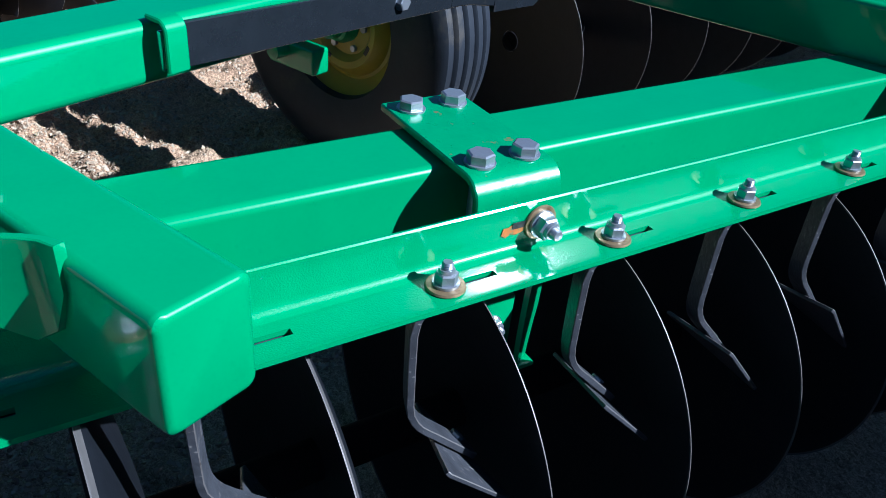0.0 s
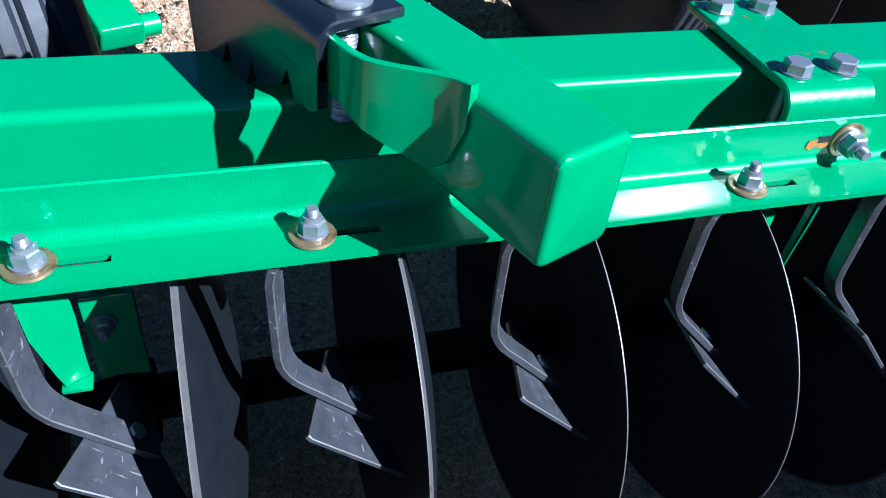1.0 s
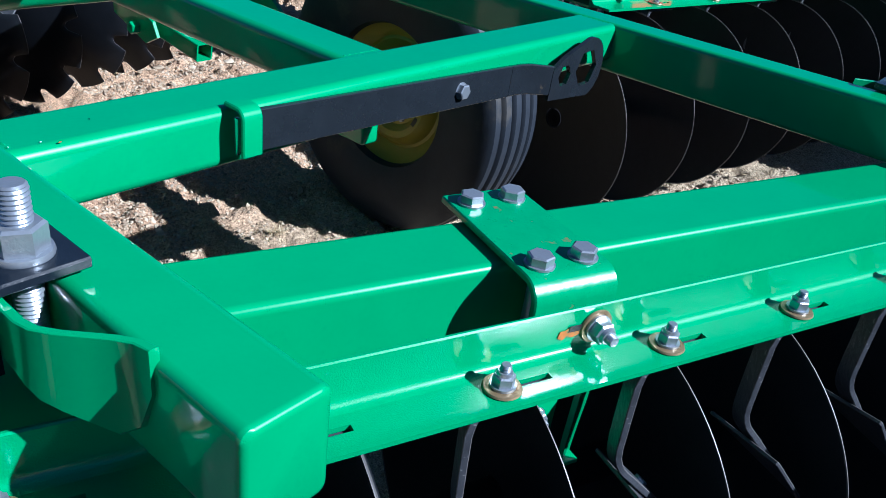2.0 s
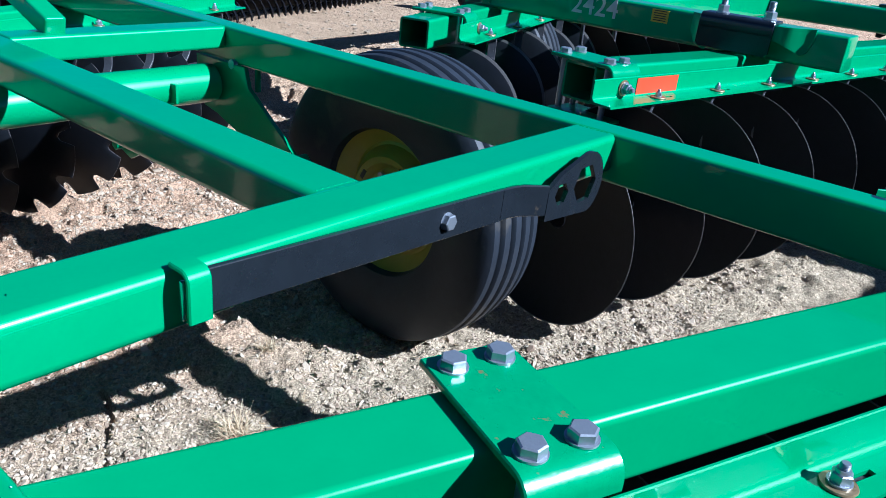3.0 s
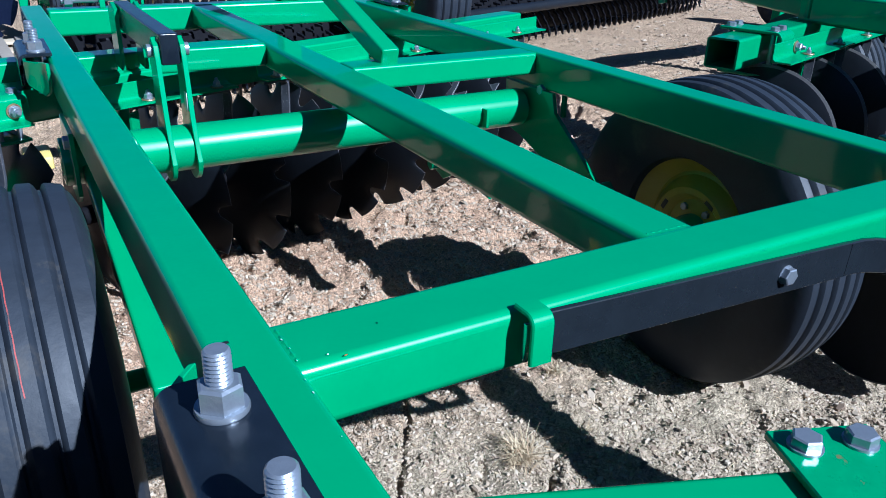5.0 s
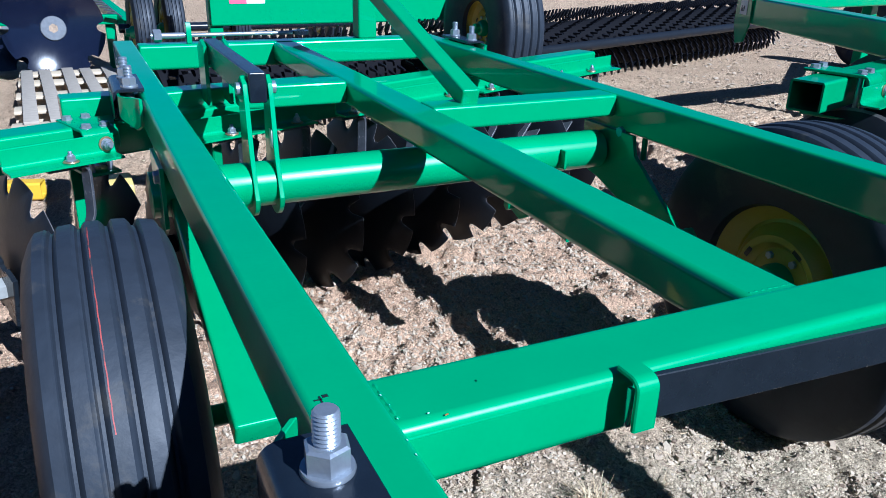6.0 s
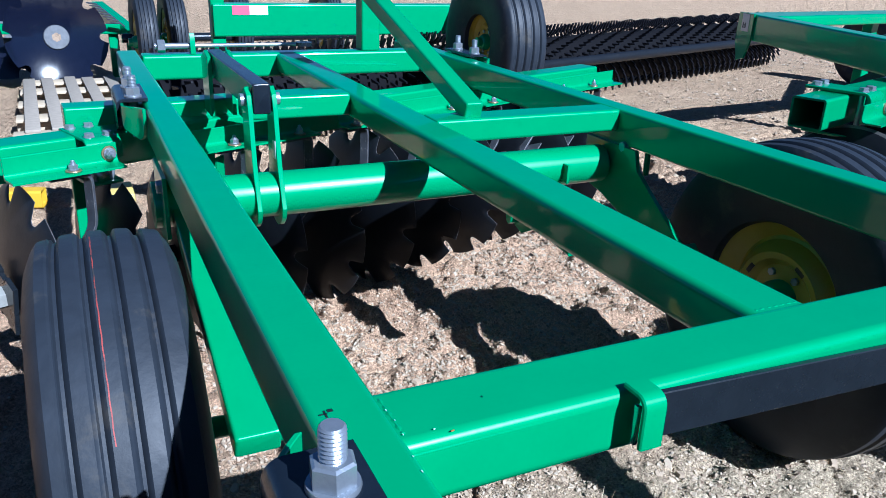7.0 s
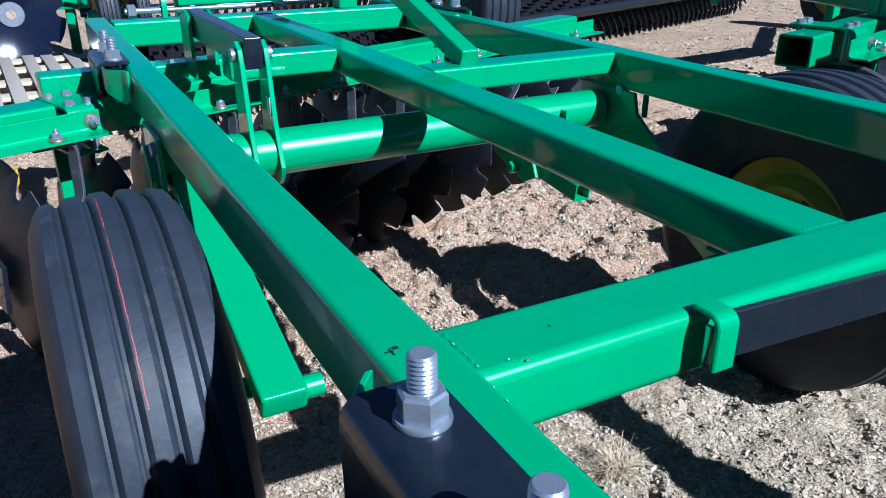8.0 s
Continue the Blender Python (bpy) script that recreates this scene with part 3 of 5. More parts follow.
def gang(owner, turn, u_first, n, spacing, v_ab, z_bar, k, beam_u, bar_spans, straps, hangers, r, z_axle, notches, side, n_disc, vd=0.155, first=0, off=0.098, strap_k=1.0, side_u=0.012):
    """A row of discs on an axle under its beam, with the scraper bar before it. turn: degrees about z of the row's own axes."""
    m = Matrix.Rotation(radians(turn), 4, "Z")

    def at(u, dv, dz):
        return m @ Matrix.Translation((u, v_ab + dv * k, z_bar + dz * k))

    top, w, h = 0.062, 0.114, 0.104
    b = beam((beam_u[0], v_ab + 0.186 * k, z_bar + (top - h / 2) * k), (beam_u[1], v_ab + 0.186 * k, z_bar + (top - h / 2) * k), w * k, h * k, 0.010 * k, 0.007 * k)
    part("gang_beam", b, GREEN, owner, "green rectangular steel gang beam", m)
    us = [u_first + spacing * i for i in range(n)]
    bar = slotted_bar([(a, c) for a, c in bar_spans], us, k)
    bar.transform(Matrix.Translation((0, v_ab, z_bar)))
    part("scraper_bar", bar, GREEN_BAR, owner, "green slotted angle bar", m)
    for u in us:
        if not any(a - 0.02 <= u <= c for a, c in bar_spans):
            continue
        ob = scraper(owner, at(u, 0, -0.006), side, k)
        wob = part("washer", shared("washer", washer_mesh, WASHER), WASHER, ob, "rust-stained washer", at(u, 0, 0.0002) @ Matrix.Diagonal((k, k, k, 1)))
        part("nut", shared("lock_nut", lock_nut_mesh, ZINC), ZINC, ob, "zinc-plated lock nut",
             at(u, 0, 0.0045) @ Matrix.Diagonal((k ** -0.5, k ** -0.5, k ** -0.5, 1)) @ Matrix.Rotation(u * 9, 4, "Z"))
    for u in straps:
        strap(owner, at(u, 0.010 + 0.03 * (1 - strap_k), 0), k * strap_k)
        side_bolt(owner, at(u + side_u * k, 0.0318, 0.027) @ Matrix.Rotation(math.pi / 2, 4, "X"), k, turn < -15 and u > 0)
    ax0, ax1 = us[0] + spacing * first + min(0, side) * (off * k + 0.04) - 0.03, us[0] + spacing * n_disc
    part("axle", join(box(ax0, ax1, -0.016, 0.016, -0.016, 0.016, 0.003), lathe([(0, ax0), (0.03, ax0), (0.03, ax1), (0, ax1)], 16)), AXLE, owner,
         "black gang axle with spools", m @ Matrix.Translation((0, v_ab + vd, z_axle)))
    for i in range(first, n_disc):
        u = us[0] + spacing * i + side * off * k
        disc(owner, m @ Matrix.Translation((u, v_ab + vd, z_axle)) @ Matrix.Diagonal((side, 1, 1, 1)) @ Matrix.Rotation(i * 0.37, 4, "X"), r, 0.055, notches)
    for u in hangers:
        hanger(owner, m @ Matrix.Translation((u, v_ab + 0.15 * k, z_bar)), z_axle - z_bar, k)


def axle_end(owner, m):
    """The square end plate and slotted nut that hold a gang's outermost disc."""
    pts = [(-0.082, -0.082), (-0.02, -0.082), (-0.02, -0.070), (0.02, -0.070), (0.02, -0.082), (0.082, -0.082), (0.082, 0.082), (0.02, 0.082), (0.02, 0.070), (-0.02, 0.070), (-0.02, 0.082), (-0.082, 0.082)]
    end = part("end_plate", plate(pts, 0.014, 0.002), SLATE, owner, "dark square end plate on the axle", m @ axes((0, 0, 0), (0, 1, 0), (0, 0, 1), (1, 0, 0)) @ Matrix.Rotation(0.3, 4, "Z"))
    part("axle_nut", turned(hexagon(0.034, 0.036)), GREYNUT, end, "pale grey slotted axle nut", m @ Matrix.Translation((0.001, 0, 0)))
    for i in range(6):
        part("tooth", turned(box(-0.009, 0.009, 0.010, 0.027, 0, 0.016, 0.002)), GREYNUT, end, "", m @ Matrix.Translation((-0.033, 0, 0)) @ Matrix.Rotation(i * math.pi / 3, 4, "X"))


def hanger(owner, m, drop, k):
    """A bearing standard that joins beam and axle: a bent green bar with a flange and a bolted shoe."""
    st = []
    for z, u, v in ((-0.042, 0.024, -0.104), (-0.08, 0.024, -0.103), (-0.12, 0.025, -0.101), (-0.16, 0.027, -0.097), (-0.19, 0.029, -0.094), (-0.208, 0.031, -0.092)):
        w = 0.046 - max(0.0, -z - 0.12) * 0.22
        st.append(((u, v, z), (0.857 * w, 0.515 * w, 0), (0.515 * 0.007, -0.857 * 0.007, 0)))
    b = sweep([(-0.5, -0.5), (0.5, -0.5), (0.5, 0.5), (-0.5, 0.5)], st)
    ob = part("bearing_hanger", b, GREEN, owner, "green bearing hanger with a bolted shoe", m)
    part("foot", box(0.016, 0.046, -0.106, -0.084, -0.216, -0.209, 0.002), GREEN, ob, "", m)
    part("shoe", box(0.030, 0.088, 0.0, 0.012, drop - 0.02, -0.184, 0.002), GREEN, ob, "", m)
    part("arm", box(0.04, 0.075, 0.013, 0.05, drop, -0.045, 0.002), GREEN, ob, "", m)
    part("nut", shared("lock_nut", lock_nut_mesh, ZINC), ZINC, ob, "zinc-plated nut", m @ Matrix.Translation((0.052, -0.001, -0.224)) @ Matrix.Rotation(math.pi / 2, 4, "X") @ Matrix.Diagonal((0.95, 0.95, 0.95, 1)))
    part("bearing", lathe([(0.02, 0.03), (0.055, 0.03), (0.06, 0.058), (0.055, 0.088), (0.02, 0.088)], 24), AXLE, ob, "", m @ Matrix.Translation((0, 0, drop)))


def chip(owner, x, y, z, size, turn, mat, label):
    rnd = random.Random(round(x * 1000 + y * 77))
    pts = [(size * rnd.uniform(0.5, 1.0) * math.cos(i * 0.9), size * 0.45 * rnd.uniform(0.5, 1.0) * math.sin(i * 0.9)) for i in range(7)]
    part("paint_chip", plate(pts, 0.0006), mat, owner, label, Matrix.Translation((x, y, z)) @ Matrix.Rotation(radians(turn), 4, "Z"))


def tyre_profile(r, w, q=1.0):
    """Outline of a ribbed tyre, as (radius, x) from one bead over the tread to the other."""
    half = w / 2
    pts = [(r * 0.56 * q, -half * 0.62), (r * 0.58 * q, -half * 0.8), (r * 0.68 * (q + 1) / 2, -half * 0.96), (r * 0.78, -half), (r * 0.87, -half * 0.97), (r * 0.925, -half * 0.9), (r * 0.955, -half * 0.82)]

    def crown(q):
        return r * (1 - 0.045 * abs(q) ** 2.4)

    ribs = [(-0.82, -0.55), (-0.43, -0.19), (-0.07, 0.17), (0.29, 0.52), (0.64, 0.82)]
    for i, (a, c) in enumerate(ribs):
        for e in (a, a + 0.03, (a + c) / 2, c - 0.03, c):
            pts.append((crown(e) - (0.0035 if e in (a, c) else 0), e * half))
        if i < len(ribs) - 1:
            pts += [(crown(c) - 0.012, (c + 0.035) * half), (crown(c) - 0.012, (c + 0.075) * half), (crown(c) - 0.005, (ribs[i + 1][0] - 0.018) * half)]
    return pts + [(r * 0.935, half * 0.88), (r * 0.87, half * 0.97), (r * 0.78, half), (r * 0.68 * (q + 1) / 2, half * 0.96), (r * 0.58 * q, half * 0.8), (r * 0.56 * q, half * 0.62)]


def wheel(owner, m, r=0.40, w=0.25, line=False, q=1.0):
    """A ribbed tyre on a dished yellow rim; the rim's open side looks along +x."""
    k = r * q
    rim = [(k * 0.60, -w * 0.34), (k * 0.565, -w * 0.32), (k * 0.53, -w * 0.1), (k * 0.47, 0.0), (k * 0.45, 0.03), (k * 0.56, 0.06), (k * 0.585, w * 0.33), (k * 0.615, w * 0.36),
           (k * 0.60, w * 0.30), (k * 0.56, w * 0.22), (k * 0.545, 0.045), (k * 0.47, 0.030), (k * 0.43, 0.034), (k * 0.40, 0.052), (k * 0.35, 0.070), (k * 0.30, 0.066), (k * 0.25, 0.046), (0.06, 0.05), (0.0, 0.05)]
    key = "%d_%d" % (round(r * 1000), round(w * 1000))
    hub = part("wheel", shared("rim_" + key, lambda: lathe(rim, 64), YELLOW), YELLOW, owner, "yellow dished steel wheel", m)
    part("tyre", shared("tyre_" + key, lambda: lathe(tyre_profile(r, w, q), 128), RUBBER), RUBBER, hub, "black ribbed implement tyre", m)
    part("hub_cap", shared("hub_%d" % round(r * 1000), lambda: lathe([(0.055, 0.03), (0.055, 0.075), (0.045, 0.095), (0.036, 0.1), (0.033, 0.13), (0, 0.133)], 24), GREEN), GREEN, hub, "green hub", m)
    for i in range(6):
        a = i * math.pi / 3
        part("nut", shared("small_bolt", small_bolt_mesh, ZINC), ZINC, hub, "zinc-plated wheel nut",
             m @ Matrix.Translation((0.051, 0.078 * math.cos(a), 0.078 * math.sin(a))) @ Matrix.Rotation(math.pi / 2, 4, "Y") @ Matrix.Diagonal((1.2, 1.2, 1.2, 1)))
    for i in range(4):
        a = i * math.pi / 2 + 0.5
        part("slot", shared("rim_slot", lambda: box(-0.001, 0.0015, -0.016, 0.016, -0.008, 0.008, 0.0005), INK), INK, hub, "dark hand hole",
             m @ Matrix.Rotation(a, 4, "X") @ Matrix.Translation((0.0665, 0, k * 0.31)))
    if line:
        b = bmesh.new()
        rings = []
        for i in range(41):
            a = radians(84 + 62 * i / 40)
            rings.append([b.verts.new((0.0137 + 0.0004 * math.sin(i * 1.7) + dx, rr * math.cos(a), rr * math.sin(a))) for dx, rr in ((-0.0011, r - 0.002), (-0.0009, r + 0.0004), (0.0009, r + 0.0004), (0.0011, r - 0.002))])
        for r0, r1 in zip(rings, rings[1:]):
            for i in range(3):
                b.faces.new((r0[i], r0[i + 1], r1[i + 1], r1[i]))
        part("tread_line", b, TREADLINE, hub, "thin red line moulded on the tread", m)
    return hub


def clamp(owner, x, y, z, side, k=1.0, plain=False):
    """The black channel with two tall studs that grips the rail and the beam below; side -1: on the rail's low-x side."""
    m = Matrix.Translation((x, y, z)) @ Matrix.Diagonal((-side * k, k, k, 1))
    L, t = 0.128, 0.010
    pts = [(0.042, -t / 2), (-0.022, -t / 2)] + arc(-0.022, -t / 2 - 0.016, 0.016, 90, 180, 5)[1:] + [(-0.038, -0.05)]
    b = strip_path(pts, 2 * L, t)
    ob = part("clamp", b, BLACKPAINT, owner, "black bent steel clamp plate", m)
    teeth = [(-L, 0.0), (-L, -0.045), (-L + 0.01, -0.052), (-0.088, -0.052), (-0.078, -0.03), (-0.066, -0.052), (-0.02, -0.075), (-0.012, -0.05), (0.002, -0.085), (0.03, -0.08), (0.04, -0.055), (0.052, -0.082),
             (0.10, -0.12), (0.12, -0.118), (L, 0.0)]
    if plain:
        teeth = [(-L, 0.0), (-L, -0.075), (-L + 0.012, -0.085), (L - 0.012, -0.085), (L, -0.075), (L, 0.0)]
    leg = plate(teeth, t)
    part("notched_leg", leg, BLACKPAINT, ob, "", m @ axes((-0.038 - t / 2, 0, -0.03), (0, 1, 0), (0, 0, 1), (1, 0, 0)))
    for dy in (-0.093, 0.070):
        s = part("stud", shared("clamp_stud", lambda: threaded(0.0122, -0.115, 0.060, 0.0040, 24), ZINC), ZINC, ob, "zinc-plated threaded stud", m @ Matrix.Translation((0.006, dy, 0)))
        part("nut", shared("clamp_nut", lambda: join(join(turned(lathe([(0.0125, 0.0), (0.0235, 0.0), (0.024, 0.002), (0.023, 0.0055), (0.0125, 0.0055)], 32, True)), hexagon(0.0208, 0.0225, 0.1), Matrix.Translation((0, 0, 0.0055))),
                            turned(lathe([(0.0, 0.0), (0.017, 0.0), (0.0182, 0.0235), (0.0, 0.0255)], 24))), ZINC), ZINC, s, "zinc-plated nut and spring washer",
             m @ Matrix.Translation((0.006, dy, 0.0)) @ Matrix.Rotation(dy * 5, 4, "Z"))
    # the green wing beside the rail
    st = []
    for i in range(29):
        q = -0.248 + 0.418 * i / 28
        bend = max(0.0, min(1.0, (abs(q + 0.02) - 0.14) / 0.085))
        tip = max(0.0, min(1.0, (-0.15 - q) / 0.098))
        out = 0.048 * bend * bend * (3 - 2 * bend)
        hi = 0.006 + 0.004 * tip
        lo = float(np.interp(q, (-0.248, -0.235, -0.222, -0.185, -0.15, -0.05, 0.0, 0.10, 0.14, 0.17), (-0.030, -0.066, -0.082, -0.062, -0.046, -0.036, -0.045, -0.112, -0.095, -0.055)))
        st.append(((q, (hi + lo) / 2, out + 0.004), (0, (hi - lo) / 2, 0), (0, 0, 0.004)))
    b = sweep([(-1, -0.7), (-0.97, -1), (0.97, -1), (1, -0.7), (1, 0.7), (0.97, 1), (-0.97, 1), (-1, 0.7)], st)
    part("wing_plate", b, GREEN, ob, "green bent wing plate", m @ axes((-0.032, 0.0, -t - 0.007), (0, 1, 0), (0, 0, 1), (1, 0, 0)))
    return ob


def wrench(owner):
    """A long flat wrench with two hexagon holes, bolted to the cross beam."""
    m = axes((1.343, 1.6725, 0.7865), (0.9990, 0, -0.045), (0.045, 0, 0.9990), (0, -1, 0))
    b = plate([(0, 0), (0.57, 0), (0.57, 0.057), (0, 0.057)], 0.009, 0.0012)
    ob = part("wrench", b, SLATE, owner, "long flat slate-black worn wrench with two hexagon holes", m)
    st = [((0.57, 0.0285, 0.0045), (0, 1, 0), (0, 0, 1)), ((0.60, 0.0285, 0.0045), (0, 1, 0), (-0.1, 0, 1)), ((0.625, 0.0285, 0.010), (0, 1, 0), (-0.35, 0, 0.94)), ((0.682, 0.0225, 0.024), (0, 1, 0), (-0.3, 0, 0.95))]
    part("neck", sweep(rounded(0.057, 0.009, 0.002, 1), st), SLATE, ob, "", m)
    # head with the two holes cut through
    holes = [((0.706, 0.045), 0.022, 0.1), ((0.786, 0.052), 0.039, 0.1)]
    b = bmesh.new()
    outline = [(0.662, 0.0), (0.80, -0.006)] + [(0.795 + 0.055 * math.cos(radians(a)), 0.052 + 0.061 * math.sin(radians(a))) for a in range(-75, 106, 15)] + [(0.70, 0.082), (0.662, 0.058)]
    edges = []

    def loop(pts):
        vs = [b.verts.new((x, y, 0)) for x, y in pts]
        edges.extend(b.edges.new((vs[i], vs[(i + 1) % len(vs)])) for i in range(len(vs)))

    loop(outline)
    for (cx, cy), r, a0 in holes:
        loop([(cx + r * math.cos(a0 + i * math.pi / 3), cy + r * math.sin(a0 + i * math.pi / 3)) for i in range(6)])
    fill = bmesh.ops.triangle_fill(b, use_beauty=True, use_dissolve=False, edges=edges)
    faces = [f for f in b.faces]
    ext = bmesh.ops.extrude_face_region(b, geom=faces)
    bmesh.ops.translate(b, verts=[v for v in ext["geom"] if isinstance(v, bmesh.types.BMVert)], vec=(0, 0, 0.009))
    part("head", b, SLATE, ob, "", m @ Matrix.Translation((0.018, -0.016, 0.020)))
    part("bolt", shared("hex_bolt", hex_bolt_mesh, ZINC), ZINC, ob, "zinc-plated bolt", m @ Matrix.Translation((0.425, 0.03, 0.009)) @ Matrix.Diagonal((0.8, 0.8, 0.9, 1)))


def hook(owner):
    """The folded strap that holds the wrench's end against the beam."""
    pts = [(0.0, 0.0), (0.023, 0.0)] + arc(0.023, -0.012, 0.012, 90, 0, 5)[1:] + [(0.035, -0.060)]
    b = strip_path(pts, 0.030, 0.007)
    b.transform(Matrix(((0, 1, 0, 0), (-1, 0, 0, 0), (0, 0, 1, 0), (0, 0, 0, 1))))
    ob = part("hook", b, GREEN, owner, "green folded strap on the cross beam", Matrix.Translation((1.326, 1.679, 0.8540)))
    part("wrench_tip", box(1.310, 1.316, 1.651, 1.658, 0.795, 0.843, 0.001), BARE, ob, "bare steel glint of the bar's end")


def arms(owner, x0, x1):
    """A box arm from the cross tube down to the wheel's spindle."""
    xm = (x0 + x1) / 2
    part("wheel_arm", beam((xm, 3.10, 0.690), (xm, 2.285, 0.452), x1 - x0, 0.05, 0.006), GREEN, owner, "green box-section wheel arm")


def weld(owner, p, q, r=0.0035):
    """An uneven painted weld bead from p to q."""
    p, q = Vector(p), Vector(q)
    d = (q - p).normalized()
    a = d.orthogonal().normalized()
    c = d.cross(a)
    n = max(6, int((q - p).length / 0.004))
    st = []
    for i in range(n + 1):
        k = r * (1 + 0.22 * math.sin(i * 2.1) + 0.18 * noise.noise((i * 0.9, p.x * 7, p.y * 5))) * (0.5 if i in (0, n) else 1.0)
        st.append((p + (q - p) * i / n, a * k, c * k))
    part("weld_bead", sweep([(math.cos(b), math.sin(b)) for b in (0, 0.9, 1.8, 2.7, 3.6, 4.5, 5.4)], st), GREEN_BAR, owner, "green painted weld bead")


def harrow():
    h = thing("disc_harrow", 1.68, 2.9, 0.0, "green offset disc harrow with two angled gangs on dry soil", "disc harrow", "parked harrows")
    T, W = 0.079, 0.104
    zc = 0.85 - T / 2

    def rail(name, p, q, label, w=W, t=T, r=0.013):
        part(name, beam((p[0], p[1], 0.85 - t / 2), (q[0], q[1], 0.85 - t / 2), w, t, r), GREEN, h, label)

    rail("side_rail", (1.021, 1.206), (1.021, 4.62), "glossy green box-section side rail", 0.078, 0.103, 0.009)
    rail("side_rail", (2.338, 0.62), (2.338, 4.85), "glossy green box-section side rail", 0.078, 0.103, 0.009)
    part("middle_rail", beam((1.643, 1.76, 0.8085), (1.655, 4.46, 0.8085), W, 0.077, 0.013), GREEN, h, "glossy green box-section middle rail")
    part("cross_beam", beam((1.045, 1.726, 0.8095), (2.315, 1.726, 0.8095), W, 0.078, 0.013), GREEN, h, "glossy green cross beam carrying a wrench")
    rail("cross_bar", (1.69, 3.04), (2.30, 3.04), "green cross bar", 0.1, 0.065, 0.009)
    rail("cross_beam", (1.069, 4.49), (2.291, 4.49), "green far cross beam", 0.1, 0.1)
    part("cross_tube", lathe([(0, 0.95), (0.056, 0.95), (0.058, 0.952), (0.058, 2.272), (0.055, 2.276), (0, 2.276)], 64), GREEN, h, "thick round green cross tube", Matrix.Translation((0, 3.035, 0.676)))
    arms(h, 0.99, 1.074)
    arm = [(3.13, 0.60), (3.13, 0.747), (2.885, 0.747), (2.868, 0.69), (2.66, 0.545), (2.48, 0.40), (2.46, 0.36), (2.52, 0.345), (2.62, 0.40), (2.80, 0.50), (3.03, 0.58)]
    part("wheel_arm", plate(arm, 0.014, 0.001), GREEN, h, "green plate wheel arm", axes((2.288, 0, 0), (0, 1, 0), (0, 0, 1), (1, 0, 0)))
    part("spindle_block", beam((2.222, 2.29, 0.41), (2.222, 2.46, 0.41), 0.06, 0.07, 0.006), GREEN, h, "green spindle block")
    part("arm_link", beam((2.222, 2.56, 0.57), (2.222, 2.40, 0.425), 0.04, 0.05, 0.005), GREEN, h, "green arm link")
    part("tab", box(2.32, 2.332, 2.865, 2.878, 0.675, 0.75, 0.001), GREEN, h, "small green tab")
    gus = plate([(3.12, 0.742), (2.86, 0.742), (2.84, 0.70), (2.70, 0.60), (2.66, 0.53), (2.8, 0.52), (3.10, 0.60)], 0.012, 0.001)
    part("gusset", gus, GREEN, h, "green gusset plate", axes((1.09, 0, 0), (0, 1, 0), (0, 0, 1), (1, 0, 0)))
    for x, s in ((0.819, 1), (2.526, -1)):
        r = 0.405 if s > 0 else 0.432
        part("spindle", lathe([(0, -0.14), (0.022, -0.14), (0.022, 0.2), (0, 0.2)], 16), GREEN, h, "", Matrix.Translation((x, 2.44, r - 0.002)) @ Matrix.Diagonal((s, 1, 1, 1)))
        wheel(h, Matrix.Translation((x, 2.44, r - 0.002)) @ Matrix.Diagonal((-1, 1, 1, 1)), r, line=s > 0, q=1.0 if s > 0 else 0.88)
    for p, q in (((1.0605, 1.690, 0.846), (1.0605, 1.764, 0.846)), ((1.602, 1.7785, 0.844), (1.684, 1.7785, 0.844)), ((2.2985, 1.690, 0.846), (2.2985, 1.764, 0.846)), ((1.0605, 1.674, 0.835), (1.0605, 1.674, 0.775)),
                 ((2.2985, 2.995, 0.846), (2.2985, 3.085, 0.846)), ((1.5905, 1.7785, 0.832), (1.5905, 1.7785, 0.78)), ((1.060, 1.555, 0.7505), (1.060, 1.448, 0.7505)), ((0.9815, 1.476, 0.749), (0.9815, 1.586, 0.749))):
        weld(h, p, q)
    wrench(h)
    hook(h)
    clamp(h, 0.963, 1.551, 0.868, -1)
    clamp(h, 2.402, 1.04, 0.865, 1)
    clamp(h, 0.953, 3.56, 0.865, -1)
    clamp(h, 2.405, 4.25, 0.865, 1)
    # lift lugs, link and the cross bar beside them
    for x in (1.190, 1.252):
        pts = [(3.03 + 0.072 * math.cos(radians(a)), 0.668 + 0.072 * math.sin(radians(a))) for a in range(190, 361, 17)] + [(3.09, 0.74), (3.085, 0.90), (3.075, 0.935), (3.05, 0.952), (3.025, 0.935), (3.015, 0.90), (2.995, 0.76)]
        lug = part("lift_lug", plate(pts, 0.012, 0.001), GREEN, h, "green lift lug welded to the round tube", axes((x, 0, 0), (0, 1, 0), (0, 0, 1), (1, 0, 0)))
        part("pin", lathe([(0, -0.012), (0.016, -0.012), (0.016, 0.024), (0, 0.024)], 16), ZINC, lug, "zinc-plated pin", Matrix.Translation((x, 3.05, 0.92)))
    part("link", beam((1.227, 3.02, 0.925), (1.227, 3.70, 0.925), 0.044, 0.075, 0.004), BLACKPAINT, h, "black flat link")
    part("link_tag", box(1.2498, 1.2518, 3.005, 3.03, 0.775, 0.82), WHITE, h, "small white sticker")
    for x in (1.19, 1.258):
        part("link_bracket", plate([(3.60, 0.77), (3.72, 0.77), (3.72, 0.94), (3.66, 0.965), (3.60, 0.95)], 0.012, 0.001), GREEN, h, "green link bracket", axes((x, 0, 0), (0, 1, 0), (0, 0, 1), (1, 0, 0)))
    rail("cross_bar", (1.265, 3.50), (1.598, 3.50), "green cross bar", 0.1, 0.07, 0.009)
